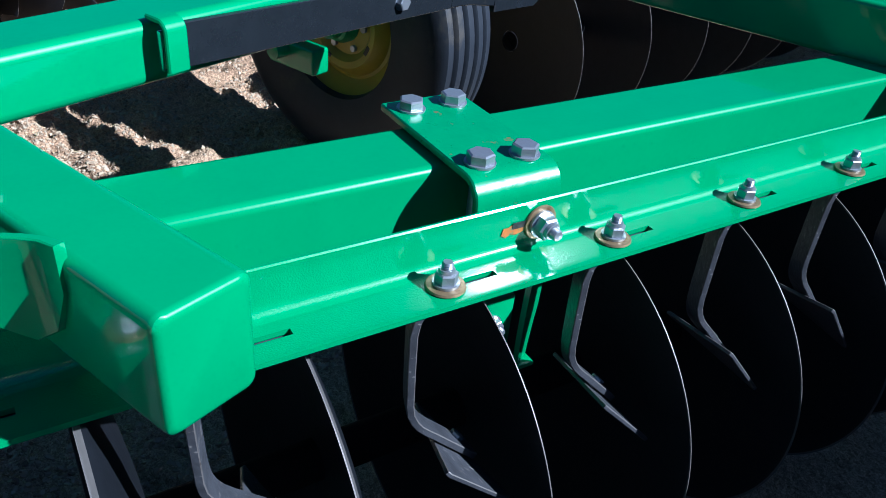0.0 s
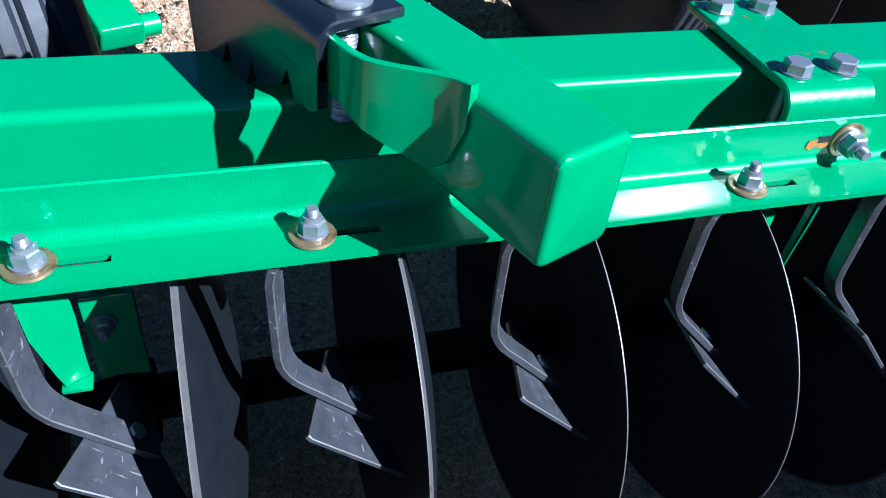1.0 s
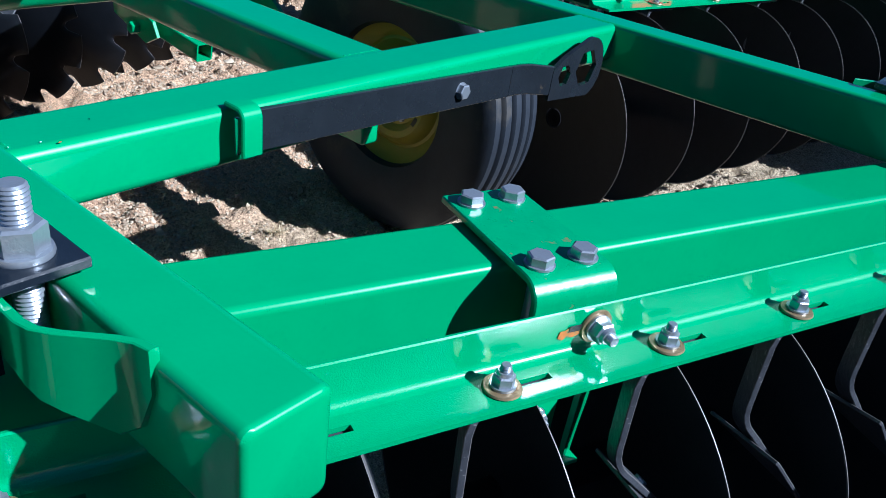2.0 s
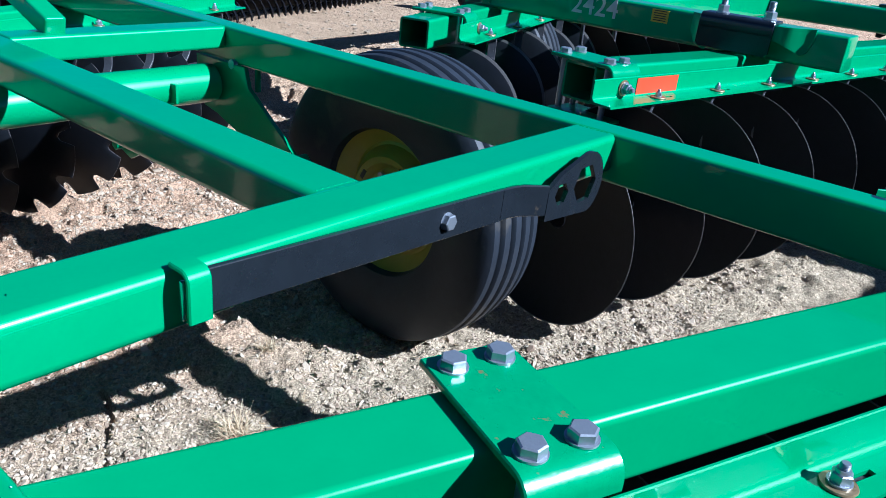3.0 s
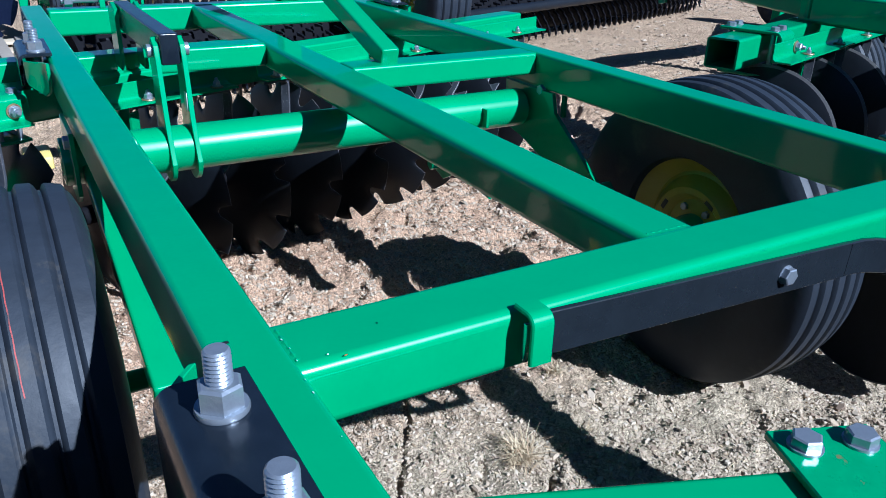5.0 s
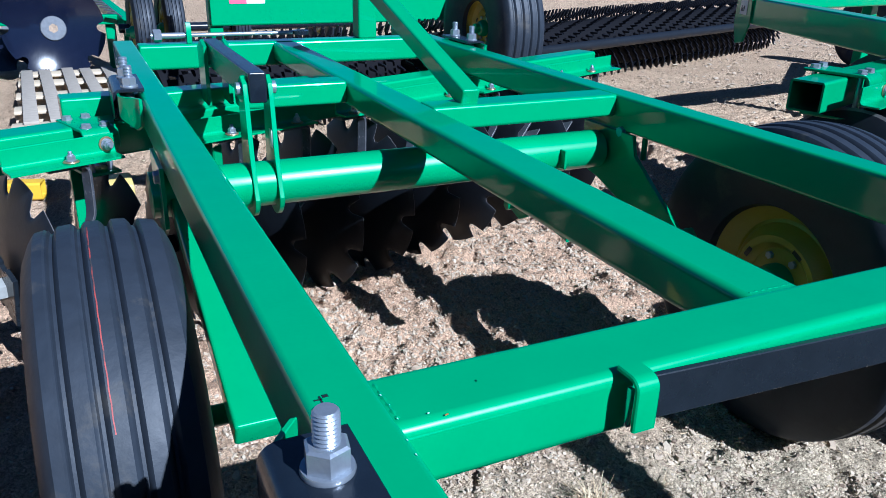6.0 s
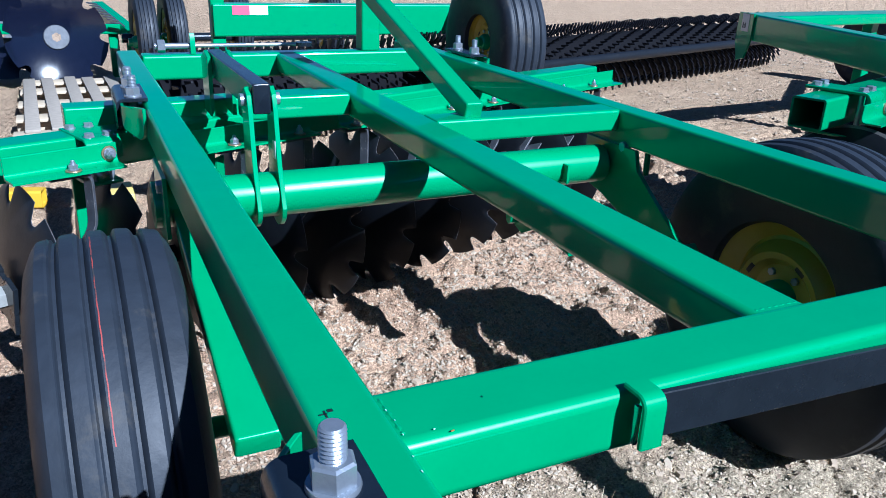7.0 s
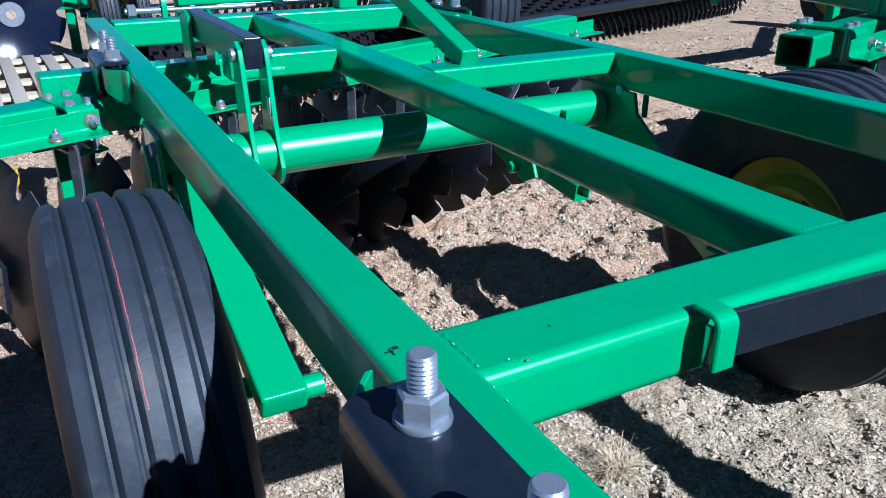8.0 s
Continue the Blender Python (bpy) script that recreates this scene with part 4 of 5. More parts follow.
    part("base_bar", beam((1.064, 3.757, 0.758), (1.60, 3.83, 0.758), 0.1, 0.082, 0.009), GREEN, h, "green bar")
    part("bar_stub", beam((0.768, 3.736, 0.758), (0.978, 3.752, 0.758), 0.1, 0.082, 0.009), GREEN, h, "green bar end outside the side rail")
    part("strut", beam((1.815, 3.02, 0.862), (1.80, 5.05, 1.515), 0.055, 0.055, 0.007), GREEN, h, "green slanting hitch strut")
    part("mast", beam((2.03, 4.49, 0.85), (2.03, 4.49, 1.45), 0.085, 0.085, 0.009, up=(0, 1, 0)), GREEN, h, "green upright mast")
    # the screw rod over the far cross beam
    rod = part("screw_rod", lathe([(0, 1.26), (0.008, 1.26), (0.008, 1.70), (0, 1.70)], 16), ZINC, h, "bright steel screw rod", Matrix.Translation((0, 4.47, 0.882)))
    part("rod_thread", lathe([(0, 1.12), (0.012, 1.12), (0.012, 1.26), (0, 1.26)], 16), ZINC, rod, "", Matrix.Translation((0, 4.47, 0.882)))
    part("nut", turned(hexagon(0.026, 0.03)), ZINC, rod, "zinc-plated nut", Matrix.Translation((1.13, 4.47, 0.882)) @ Matrix.Rotation(math.pi, 4, "Z"))
    part("rod_eye", turned(lathe([(0.02, -0.008), (0.036, -0.008), (0.036, 0.008), (0.02, 0.008)], 24, True)), BLACKPAINT, rod, "black eye", Matrix.Translation((1.73, 4.47, 0.882)))
    part("rod_lug", plate([(-0.022, -0.03), (0.022, -0.03), (0.022, 0.03), (0.012, 0.05), (-0.012, 0.05), (-0.022, 0.03)], 0.02, 0.001), GREEN, h, "green rod lug", axes((1.255, 4.47, 0.882), (0, 1, 0), (0, 0, 1), (1, 0, 0)))
    # the tube's bearing plates under the rails
    for x in (0.968, 2.3):
        bp = part("bearing_plate", plate([(2.93, 0.77), (3.13, 0.77), (3.13, 0.62), (3.08, 0.59), (2.98, 0.59), (2.93, 0.62)], 0.010, 0.001), GREEN, h, "green bearing plate", axes((x, 0, 0), (0, 1, 0), (0, 0, 1), (1, 0, 0)))
        part("bolt", shared("hex_bolt", hex_bolt_mesh, GREEN), GREEN, bp, "", Matrix.Translation((x, 2.95, 0.745)) @ Matrix.Rotation(-math.pi / 2, 4, "Y"))
    # the transport lock tube that hangs from the round tube
    lock = part("lock_tube", beam((1.965, 3.02, 0.60), (1.98, 2.70, 0.552), 0.05, 0.05, 0.005, 0.004), GREEN, h, "green square lock tube with an open end")
    part("lock_plate", plate([(3.06, 0.66), (2.86, 0.60), (2.84, 0.56), (2.90, 0.53), (3.06, 0.58)], 0.010, 0.001), GREEN, lock, "", axes((1.925, 0, 0), (0, 1, 0), (0, 0, 1), (1, 0, 0)))
    part("nut", hexagon(0.018, 0.022), GREEN, lock, "", Matrix.Translation((1.925, 2.94, 0.565)) @ Matrix.Rotation(-math.pi / 2, 4, "Y"))
    part("pin", hexagon(0.012, 0.02), ZINC, lock, "zinc-plated pin", Matrix.Translation((1.99, 2.80, 0.60)))
    part("stop_lug", box(2.104, 2.112, 2.955, 2.985, 0.645, 0.70, 0.001), GREEN, h, "small green stop lug")
    part("arm_pin", lathe([(0, 0), (0.022, 0), (0.022, 0.05), (0, 0.05)], 20), GREEN, h, "green arm pin", Matrix.Translation((1.062, 2.325, 0.448)))
    part("arm_pin", lathe([(0, 0), (0.022, 0), (0.022, 0.05), (0, 0.05)], 20), GREEN, h, "green arm pin", Matrix.Translation((2.15, 2.40, 0.425)))
    # marks on the paint
    part("ink_mark", join(join(box(0.994, 1.003, 1.750, 1.752, 0.8502, 0.8506), box(1.000, 1.002, 1.744, 1.757, 0.8502, 0.8506)), box(1.004, 1.010, 1.753, 1.758, 0.8502, 0.8506)), INK, h, "short black ink scribble")
    for x, y, a, n in ((1.059, 1.735, 110, 0.004), (1.061, 1.715, 120, 0.0025), (1.0595, 1.69, 95, 0.003), (1.091, 1.687, 20, 0.004), (1.055, 1.655, 100, 0.003), (1.054, 1.632, 100, 0.004), (1.052, 1.56, 95, 0.002), (1.0535, 1.45, 90, 0.003)):
        chip(h, x, y, 0.8502, n * 0.55, a, CHIP, "pale paint chip")
    chip(h, 1.107, 1.679, 0.8490, 0.003, 10, ORANGE, "orange primer chip")
    chip(h, 0.958, 1.566, 0.8652, 0.007, 20, ORANGE, "orange primer chip")
    chip(h, 1.162, 1.723, 0.8492, 0.002, 80, INK, "dark speck")
    # near gang and far gang
    gang(h, -21.7, 0.774 - 8 * 0.2286, 14, 0.2286, 1.624, 0.689, 1.0, (-1.25, 2.15), [(-1.22, 2.13)], [0.902, -0.5], [0.915, 0.05, 1.9], 0.302, 0.312, 0, 1, 14)
    gang(h, 20.4, 1.909 - 3 * 0.248, 14, 0.248, 2.89, 0.686, 1.0, (1.755, 4.6), [(1.745, 2.045), (2.28, 2.718), (2.845, 4.6)], [2.022, 3.75], [2.35, 3.4], 0.318, 0.312, 10, -1, 14, first=3, strap_k=0.86, side_u=0.0)
    axle_end(h, Matrix.Rotation(radians(20.4), 4, "Z") @ Matrix.Translation((1.722, 3.045, 0.312)))
    part("hanger_stem", beam((1.985, 3.085, 0.645), (1.985, 3.085, 0.36), 0.034, 0.014, 0.002, up=(0, 1, 0)), GREEN, h, "narrow green hanger stem", Matrix.Rotation(radians(20.4), 4, "Z"))
    return h


harrow()


# ---- the neighbouring harrow ----
def lettering(owner, text, size, mat, m, label):
    cu = bpy.data.curves.new("letters", "FONT")
    cu.body, cu.size, cu.extrude, cu.offset = text, size, 0.0008, 0.001
    tmp = bpy.data.objects.new("letters", cu)
    me = bpy.data.meshes.new_from_object(tmp)
    bpy.data.objects.remove(tmp)
    me.materials.append(mat)
    return part("lettering", me, mat, owner, label, m)


def neighbour():
    h = thing("disc_harrow", 4.6, 3.2, 0.0, "larger green disc harrow with a red sticker, on dry soil", "disc harrow", "parked harrows")
    for x in (4.335, 6.3):
        part("side_rail", beam((x, 1.72, 0.848), (x, 3.5, 0.848), 0.15, 0.14, 0.016), GREEN, h, "green box-section side rail")
    part("cross_beam", beam((4.41, 2.75, 0.848), (6.22, 2.75, 0.848), 0.15, 0.14, 0.016), GREEN, h, "green cross beam")
    clamp(h, 4.235, 2.14, 0.935, -1, 1.2, True)
    clamp(h, 6.41, 1.9, 0.935, 1, 1.35)
    lettering(h, "2424", 0.125, WHITE, axes((4.2585, 2.96, 0.832), (0, -1, 0), (0, 0, 1), (-1, 0, 0)), "white stencilled digits")
    st = part("warning_sticker", box(4.2575, 4.259, 2.465, 2.545, 0.85, 0.905), CREAM, h, "small yellow warning sticker")
    for i in range(5):
        part("print_bar", box(4.2565, 4.2575, 2.475, 2.535, 0.857 + i * 0.01, 0.861 + i * 0.01), INK, st, "")
    gang(h, -10.8, 2.945, 8, 0.36, 2.660, 0.71, 1.25, (2.80, 5.6), [(2.65, 5.6)], [2.85], [3.0, 4.4], 0.35, 0.335, 0, 1, 8, 0.02, -1, -0.070, side_u=-0.04)
    gang(h, 16.8, 4.62, 8, 0.40, 1.885, 0.71, 1.2, (4.26, 7.6), [(4.33, 7.6)], [4.55], [4.8, 6.2], 0.335, 0.33, 0, -1, 8, 0.1)
    gang(h, -15, 4.2, 7, 0.29, 4.66, 0.71, 1.2, (4.1, 6.3), [(4.1, 6.3)], [], [4.5], 0.335, 0.33, 0, 1, 7, 0.1)
    m = Matrix.Rotation(radians(-10.8), 4, "Z")
    part("red_sticker", box(2.868, 3.098, 2.660 + 0.0375, 2.660 + 0.0395, 0.714, 0.772), RED, h, "blank red sticker on the angle bar", m)
    wheel(h, Matrix.Translation((4.75, 3.7, 0.40)) @ Matrix.Diagonal((-1, 1, 1, 1)))
    h.location, h.rotation_euler = FAR_TURN @ h.location, FAR_TURN.to_euler()


neighbour()


# ---- the machine with the spiked roller ----
def spikes(length, r, rings, teeth):
    verts, faces = [], []
    for i in range(rings):
        x = -length / 2 + length * (i + 0.5) / rings
        for j in range(teeth):
            a = 2 * math.pi * (j + 0.5 * (i % 2) + 0.21 * i) / teeth
            w, dx = 0.011, 0.012
            base = len(verts)
            lean = 0.10
            for s, q in ((-1, -1), (1, -1), (1, 1), (-1, 1)):
                aa = a + s * w / r * 1.4
                verts.append((x + q * dx, r * 0.80 * math.cos(aa), r * 0.80 * math.sin(aa)))
            for s, q in ((-1, -1), (1, -1), (1, 1), (-1, 1)):
                aa = a + s * w / r * 0.55 + lean
                verts.append((x + q * dx * 0.6, r * math.cos(aa), r * math.sin(aa)))
            b = base
            faces += [(b, b + 1, b + 5, b + 4), (b + 1, b + 2, b + 6, b + 5), (b + 2, b + 3, b + 7, b + 6), (b + 3, b, b + 4, b + 7), (b + 4, b + 5, b + 6, b + 7)]
    me = bpy.data.meshes.new("spikes")
    me.from_pydata(verts, [], faces)
    me.materials.append(SPIKE)
    return me


def roller_machine():
    h = thing("roller_harrow", 4.5, 7.6, 0.0, "green machine with a long black spiked roller, behind the harrows", "farm implement", "")
    ang = math.atan(0.335)
    mid = Vector((5.25, 7.5, 0.31))
    m = Matrix.Translation(mid) @ Matrix.Rotation(ang, 4, "Z")
    drum = part("roller", lathe([(0, -4.2), (0.24, -4.2), (0.24, 4.2), (0, 4.2)], 32), AXLE, h, "black roller drum", m)
    sp = part("spike_band", spikes(8.4, 0.355, 96, 22), SPIKE, drum, "black worn iron spikes", m)
    tagged(sp, kind="stuff")
    part("roller_bar", lathe([(0, -1.5), (0.045, -1.5), (0.045, 4.2), (0, 4.2)], 20), DISC, h, "black round bar", m @ Matrix.Translation((0, -0.42, 0.07)))
    part("main_beam", beam((1.86, 7.3, 0.73), (4.3, 7.3, 0.73), 0.16, 0.24, 0.015), GREEN, h, "green main beam with a red and white sticker")
    part("sticker_red", box(2.0, 2.13, 7.2175, 7.2195, 0.77, 0.84), PINK, h, "red half of a reflective sticker")
    part("sticker_white", box(2.13, 2.27, 7.2175, 7.2195, 0.77, 0.84), WHITE, h, "white half of a reflective sticker")
    part("post", beam((1.90, 7.3, 0.0), (1.90, 7.3, 1.2), 0.10, 0.10, 0.01, up=(0, 1, 0)), GREEN, h, "green post")
    part("post", beam((3.1, 7.3, 0.3), (3.1, 7.3, 1.3), 0.14, 0.12, 0.01, up=(0, 1, 0)), GREEN, h, "green post")
    part("axle_arm", beam((3.85, 5.98, 0.69), (3.85, 7.3, 0.75), 0.1, 0.1, 0.01), GREEN, h, "green wheel arm")
    wheel(h, Matrix.Translation((3.55, 5.98, 0.69)) @ Matrix.Diagonal((-1, 1, 1, 1)), 0.5, 0.32, q=0.65)
    for x, y in ((1.46, 8.3), (1.72, 8.5), (2.35, 8.9), (3.4, 9.4)):
        wheel(h, Matrix.Translation((x, y, 0.46)) @ Matrix.Diagonal((-1, 1, 1, 1)), 0.46, 0.17)
    part("rear_axle", lathe([(0, 1.3), (0.04, 1.3), (0.04, 3.5), (0, 3.5)], 16), BLACKPAINT, h, "", Matrix.Translation((0, 8.6, 0.46)))
    h.location, h.rotation_euler = FAR_TURN @ h.location, FAR_TURN.to_euler()


roller_machine()


def frame_machine():
    """The green frame with a white label, beyond the harrows."""
    h = thing("implement_frame", 4.9, 4.6, 0.0, "green implement frame with a scribbled white label", "farm implement")
    p, q = Vector((4.96, 5.02, 0.88)), Vector((4.30, 3.42, 0.88))
    part("long_beam", beam(p, q, 0.11, 0.165, 0.012), GREEN, h, "green long beam")
    part("cross_beam", beam((5.0, 4.98, 0.92), (7.6, 5.3, 0.92), 0.30, 0.07, 0.012), GREEN, h, "green cross beam")
    d = (p - q).normalized()
    nrm = Vector((-d.y, d.x, 0))
    part("end_bracket", plate([(-0.04, -0.08), (0.03, -0.20), (0.13, -0.22), (0.19, -0.10), (0.18, 0.085), (-0.04, 0.085)], 0.012, 0.001), GREEN, h, "green end bracket", axes(p + nrm * 0.056 - d * 0.14, d, (0, 0, 1), nrm * 1.0))
    lab = part("paper_label", box(0, 0.105, 0, 0.11, 0, 0.001), WHITE, h, "white paper label with black scribble", axes(p - d * 0.02 + nrm * 0.069 - Vector((0, 0, 0.03)), -d, (0, 0, 1), nrm))
    for i in range(3):
        part("scribble_bar", box(0.018 + 0.018 * i, 0.030 + 0.018 * i, 0.02, 0.055 - 0.012 * (i % 2), 0.0012, 0.002), INK, lab, "", PLACE[lab])
    for x, y in ((7.3, 5.25), (6.3, 5.13)):
        part("leg", beam((x, y, 0.0), (x, y, 0.88), 0.08, 0.08, 0.01, up=(0, 1, 0)), GREEN, h, "green leg")
    part("wheel_arm", beam((7.55, 5.3, 0.90), (8.75, 7.0, 0.42), 0.09, 0.09, 0.01), GREEN, h, "green wheel arm")
    wheel(h, Matrix.Translation((9.0, 7.05, 0.39)) @ Matrix.Diagonal((-1, 1, 1, 1)))
    h.location, h.rotation_euler = FAR_TURN @ h.location, FAR_TURN.to_euler()


frame_machine()


# ---- the spare disc gang, the pallet and what lies about ----
def spare_gang():
    h = thing("disc_gang", 0.8, 7.5, 0.15, "glossy black notched discs with round hub plates behind a pallet", "disc gang", "")
    for i, (x, y, z, a) in enumerate(((0.79, 8.84, 0.452, 4), (-0.02, 8.72, 0.43, -14), (0.33, 9.45, 0.43, 0))):
        m = Matrix.Translation((x, y, z)) @ Matrix.Rotation(radians(-8), 4, "X") @ Matrix.Rotation(radians(90 + a), 4, "Z")
        disc(h, m @ Matrix.Rotation(0.4 + i, 4, "X"), 0.418, 0.078, 8, GLOSSBLACK)
        hub = part("hub_plate", lathe([(0, 0.058), (0.100, 0.058), (0.106, 0.066), (0.106, 0.073), (0, 0.073)], 32), AXLE_PLATE, h, "dull grey round hub plate", m)
        part("nut", turned(hexagon(0.040, 0.03)), RUSTNUT, hub, "rusty axle nut", m @ Matrix.Rotation(math.pi, 4, "Z") @ Matrix.Translation((-0.058, 0, 0)))
        part("axle", lathe([(0, 0.07), (0.02, 0.07), (0.02, 0.5), (0, 0.5)], 16), BLACKPAINT, h, "", m)
    part("stand_beam", beam((-0.05, 9.32, 0.48), (1.45, 9.21, 0.48), 0.088, 0.088, 0.008, 0.006), GREEN, h, "green square stand beam")
    for x in (0.22, 1.27):
        part("stand_post", beam((x, 9.27, -0.02), (x, 9.27, 0.45), 0.088, 0.088, 0.008, up=(0, 1, 0)), GREEN, h, "green stand post")
    part("top_tube", beam((1.43, 9.0, 0.44), (1.20, 10.1, 0.61), 0.11, 0.11, 0.007, 0.008), GREEN, h, "green square tube with an open end")
    part("tube_post", beam((1.41, 9.32, -0.02), (1.41, 9.32, 0.42), 0.055, 0.055, 0.006, up=(0, 1, 0)), GREEN, h, "green post")
    for i in range(8):
        part("tine", shared("tine", lambda: strip_path([(0, 0), (-0.03, 0.03), (-0.12, 0.04)], 0.040, 0.012), SCRAPER), SCRAPER, h, "black tine", pose(1.37 - 0.023 * i, 9.08 + 0.11 * i, 0.51 + 0.017 * i, 0, 0, -8))
    h.location, h.rotation_euler = FAR_TURN @ h.location, FAR_TURN.to_euler()


spare_gang()


def pallet():
    h = thing("pallet", 1.1, 7.7, 0.0, "pale wooden pallet lying on the soil", "pallet")
    for y in (6.55, 7.10, 7.65, 8.2, 8.66):
        part("stringer", box(0.47, 1.78, y - 0.02, y + 0.02, 0.0, 0.082, 0.003), WOOD, h, "pale wooden stringer")
    for y in (6.57, 7.12, 7.65, 8.2, 8.64):
        part("deck_board", box(0.47, 1.78, y - 0.10, y + 0.10, 0.083, 0.103, 0.002), WOOD, h, "pale board")
    for i, x in enumerate((0.555, 0.70, 0.87, 1.02, 1.19, 1.37, 1.55, 1.72)):
        part("deck_board", box(-0.045, 0.045, -1.05, 1.05, 0.104, 0.124, 0.002), GREYWOOD, h, "weathered grey board", pose(x, 7.64 + 0.03 * (i % 3), 0, 0, 0, 1.6 + 0.5 * (i % 2)))
    h.location, h.rotation_euler = FAR_TURN @ h.location, FAR_TURN.to_euler()


pallet()
solid("yellow_bar", beam((0.38, 5.385, 0.045), (0.60, 5.33, 0.045), 0.09, 0.09, 0.012, 0.006), YELLOWBAR, "yellow box-section bar lying on the soil", "steel bar")


solid("yellow_block", box(0.89, 1.02, 5.16, 5.40, -0.01, 0.075, 0.015), CREAM_PAINT, "pale yellow block lying on the soil", "steel block")


# ---- on the soil ----
def scatter(name, n, mat, label, category, make, x0, x1, y0, y1, seed):
    rnd = random.Random(seed)
    verts, faces = [], []
    for _ in range(n):
        x, y = rnd.uniform(x0, x1), y0 + (y1 - y0) * rnd.random() ** 1.3
        make(rnd, x, y, soil_height(x, y), verts, faces)
    me = bpy.data.meshes.new(name)
    me.from_pydata(verts, [], faces)
    me.materials.append(mat)
    tagged(new(name, me), label, category, kind="stuff")


def pebble(rnd, x, y, z, verts, faces):
    s = 0.002 + 0.006 * rnd.random() ** 4
    b = len(verts)
    a0 = rnd.random() * 6.28
    for k, (q, dz) in enumerate(((0.8, -0.4), (1.0, 0.3))):
        for i in range(5):
            a = a0 + i * 1.2566
            j = s * q * rnd.uniform(0.7, 1.25)
            verts.append((x + j * math.cos(a), y + j * math.sin(a), z + s * dz))
    verts.append((x + s * 0.2, y, z + s * rnd.uniform(0.7, 1.0)))
    for i in range(5):
        j = (i + 1) % 5
        faces.append((b + i, b + j, b + 5 + j, b + 5 + i))
        faces.append((b + 5 + i, b + 5 + j, b + 10))


def clod(rnd, x, y, z, verts, faces):
    n = len(verts)
    pebble(rnd, 0, 0, 0, verts, faces)
    k = rnd.uniform(1.0, 4.2)
    for i in range(n, len(verts)):
        verts[i] = (x + verts[i][0] * k, y + verts[i][1] * k, z + verts[i][2] * k * 0.7)


def straw_bit(rnd, x, y, z, verts, faces):
    L, w = rnd.uniform(0.004, 0.015), rnd.uniform(0.0008, 0.0018)
    a, tilt = rnd.random() * 6.28, rnd.uniform(-0.3, 0.3)
    dx, dy = math.cos(a), math.sin(a)
    b = len(verts)
    z += 0.003
    for s in (-1, 1):
        for o, dz in ((-w, 0), (0, w * 1.2), (w, 0)):
            verts.append((x + s * dx * L / 2 - dy * o, y + s * dy * L / 2 + dx * o, z + dz + s * tilt * L / 2 + abs(tilt) * L / 2))
    faces.extend([(b, b + 1, b + 4, b + 3), (b + 1, b + 2, b + 5, b + 4), (b, b + 3, b + 5, b + 2)])


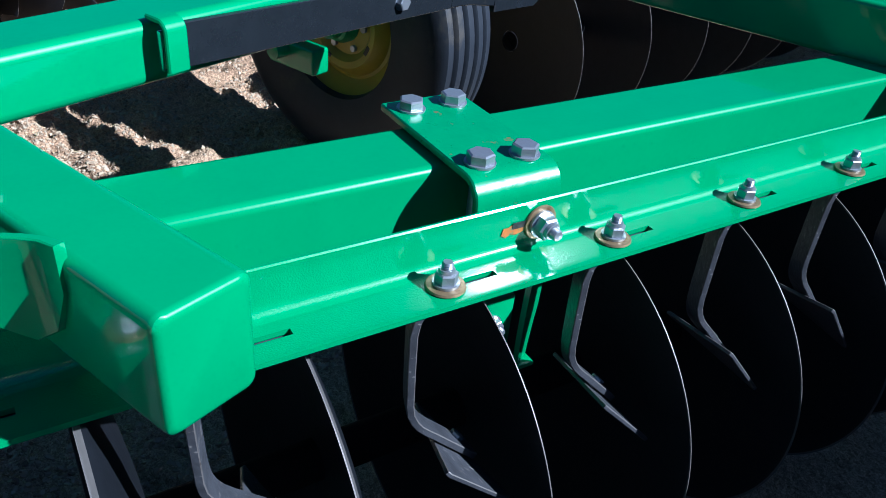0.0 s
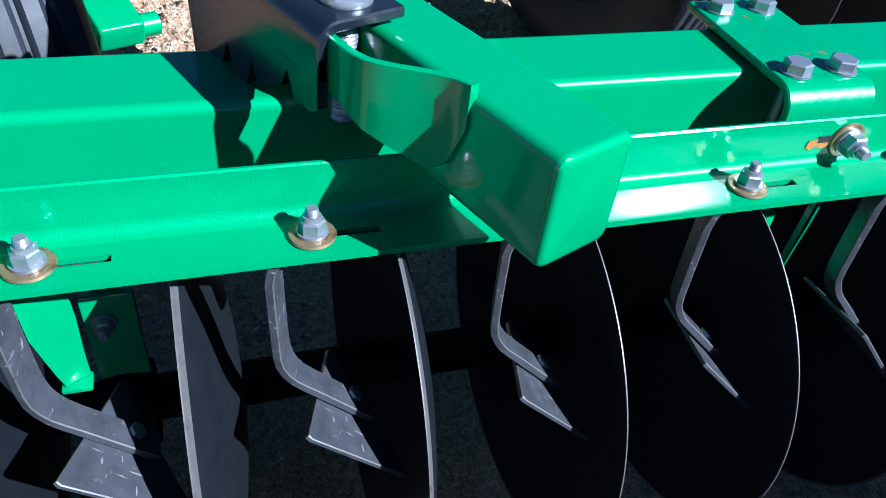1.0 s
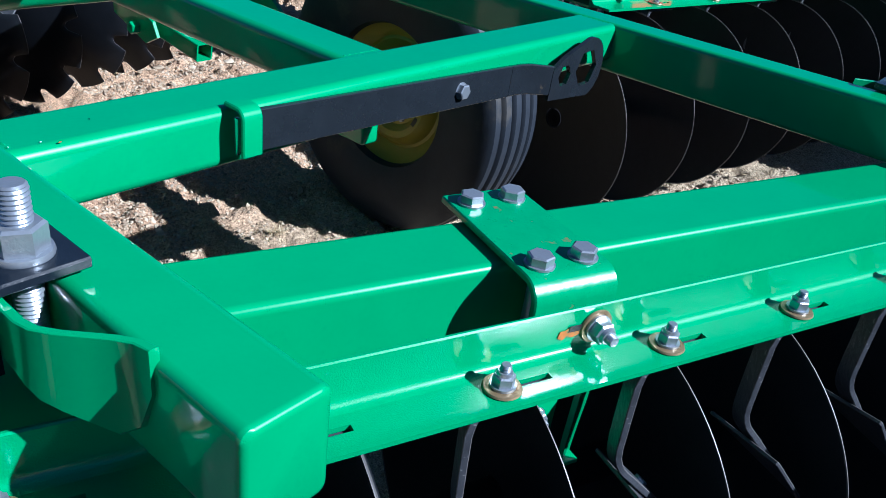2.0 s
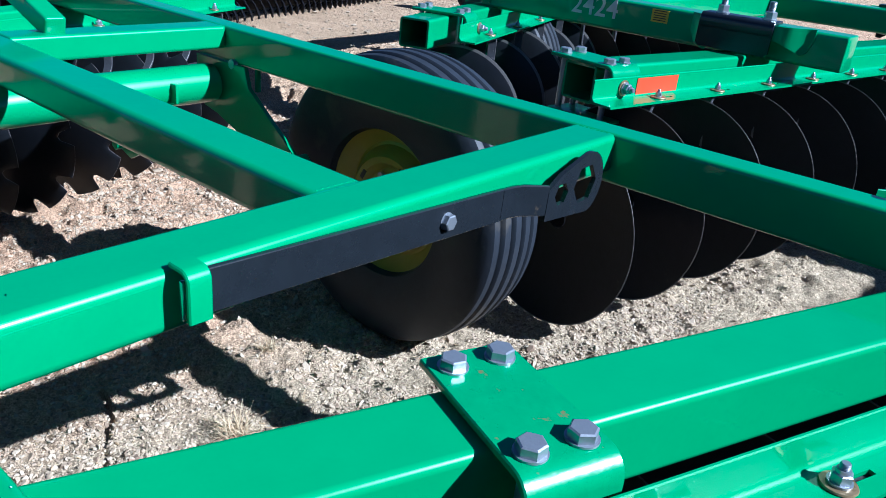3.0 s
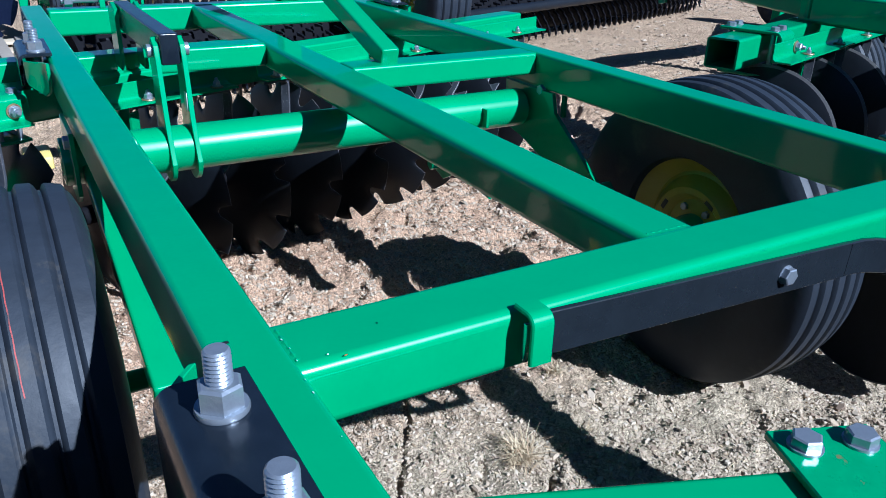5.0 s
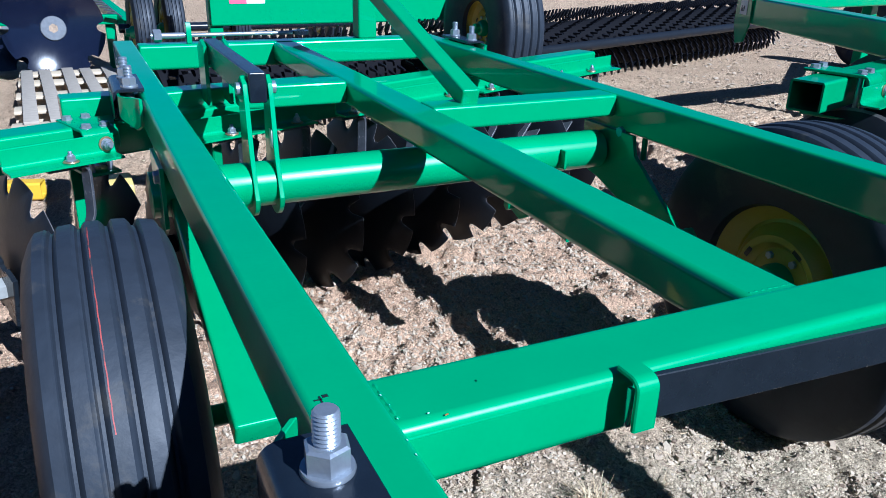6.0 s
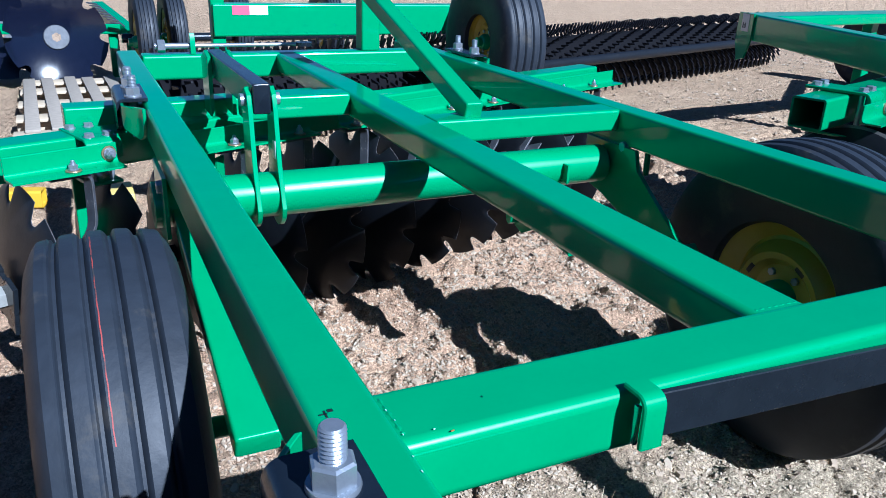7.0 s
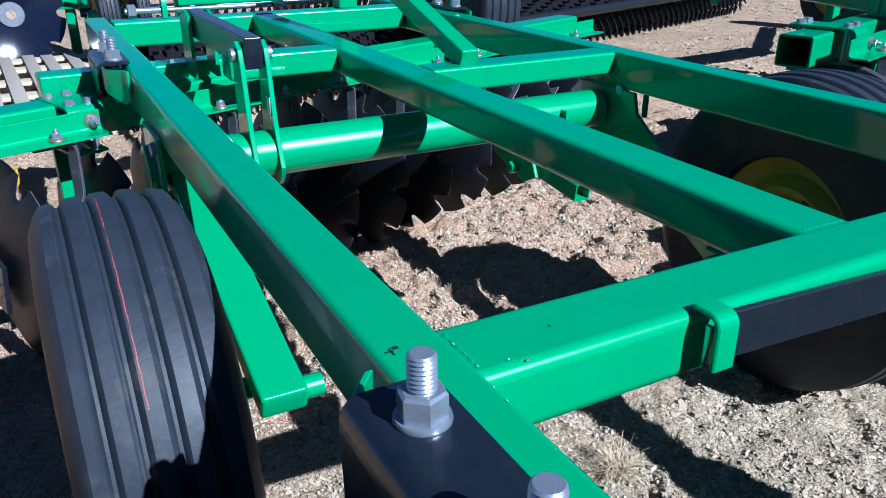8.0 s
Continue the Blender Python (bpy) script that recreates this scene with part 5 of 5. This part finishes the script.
def chip_stone(rnd, x, y, z, verts, faces):
    """A flat angular stone or clod, tilted; fewer lie where the soil is packed smooth."""
    bare = noise.noise((x * 2.6, y * 2.6, 11.0)) + 0.6 * noise.noise((x * 7.0, y * 7.0, 3.0))
    if bare > 0.16 and rnd.random() < 0.8:
        return
    s = 0.0022 + 0.0052 * rnd.random() ** 2.4
    if rnd.random() < 0.02:
        s *= 1.9
    a0, n = rnd.random() * 6.28, 5
    tx, ty = rnd.gauss(0, 0.35), rnd.gauss(0, 0.35)
    long = rnd.uniform(1.0, 1.9)
    ca, sa = math.cos(a0), math.sin(a0)
    b = len(verts)
    for q, dz in ((1.0, -0.35), (0.72, 0.42)):
        for i in range(n):
            a = i * 1.2566
            j = s * q * rnd.uniform(0.75, 1.2)
            px, py = j * math.cos(a) * long, j * math.sin(a)
            px, py = px * ca - py * sa, px * sa + py * ca
            verts.append((x + px, y + py, z + s * dz + px * tx + py * ty))
    for i in range(n):
        j = (i + 1) % n
        faces.append((b + i, b + j, b + 5 + j, b + 5 + i))
    faces.append(tuple(range(b + 5, b + 10)))


scatter("stone_chips", 78000, GRAVEL, "pale angular stone chips and crumbs lying on the soil", "gravel", chip_stone, 0.9, 4.0, 1.75, 4.6, 12)
scatter("pebbles", 22000, GRAVEL, "small pale and brown pebbles strewn over the soil", "pebbles", pebble, 0.5, 5.0, 1.6, 6.5, 5)
scatter("far_clods", 18000, GRAVEL, "pale clods and stones on the far soil", "clods", clod, 2.5, 11.0, 4.0, 13.0, 8)
scatter("straw_bits", 9000, CHAFF, "short dry straw bits and chaff strewn over the soil", "straw", straw_bit, 0.5, 5.0, 1.6, 6.5, 6)


def tuft(x, y, size, count, seed):
    rnd = random.Random(seed)
    verts, faces = [], []
    z = soil_height(x, y)
    for _ in range(count):
        a, lean, L = rnd.random() * 6.28, rnd.uniform(0.85, 1.55), rnd.uniform(0.04, 0.10) * size
        w = rnd.uniform(0.0009, 0.0022)
        b = len(verts)
        bx, by = x + rnd.gauss(0, 0.018) * size, y + rnd.gauss(0, 0.018) * size
        for i in range(4):
            s = i / 3
            r = L * s * math.sin(lean * (0.6 + 0.4 * s))
            h = L * s * math.cos(lean * (0.6 + 0.4 * s)) + 0.002
            ww = w * (1 - s * 0.8)
            for o in (-ww, ww):
                verts.append((bx + r * math.cos(a) - o * math.sin(a), by + r * math.sin(a) + o * math.cos(a), z + h))
        for i in range(3):
            faces.append((b + 2 * i, b + 2 * i + 1, b + 2 * i + 3, b + 2 * i + 2))
    me = bpy.data.meshes.new("grass_tuft")
    me.from_pydata(verts, [], faces)
    me.materials.append(CHAFF)
    tagged(new("grass_tuft", me), "dry straw-coloured grass tuft growing from the soil", "grass", kind="stuff")


tuft(1.827, 2.305, 0.9, 210, 3)
tuft(2.12, 2.56, 0.55, 60, 4)
tuft(2.02, 2.30, 0.5, 50, 5)
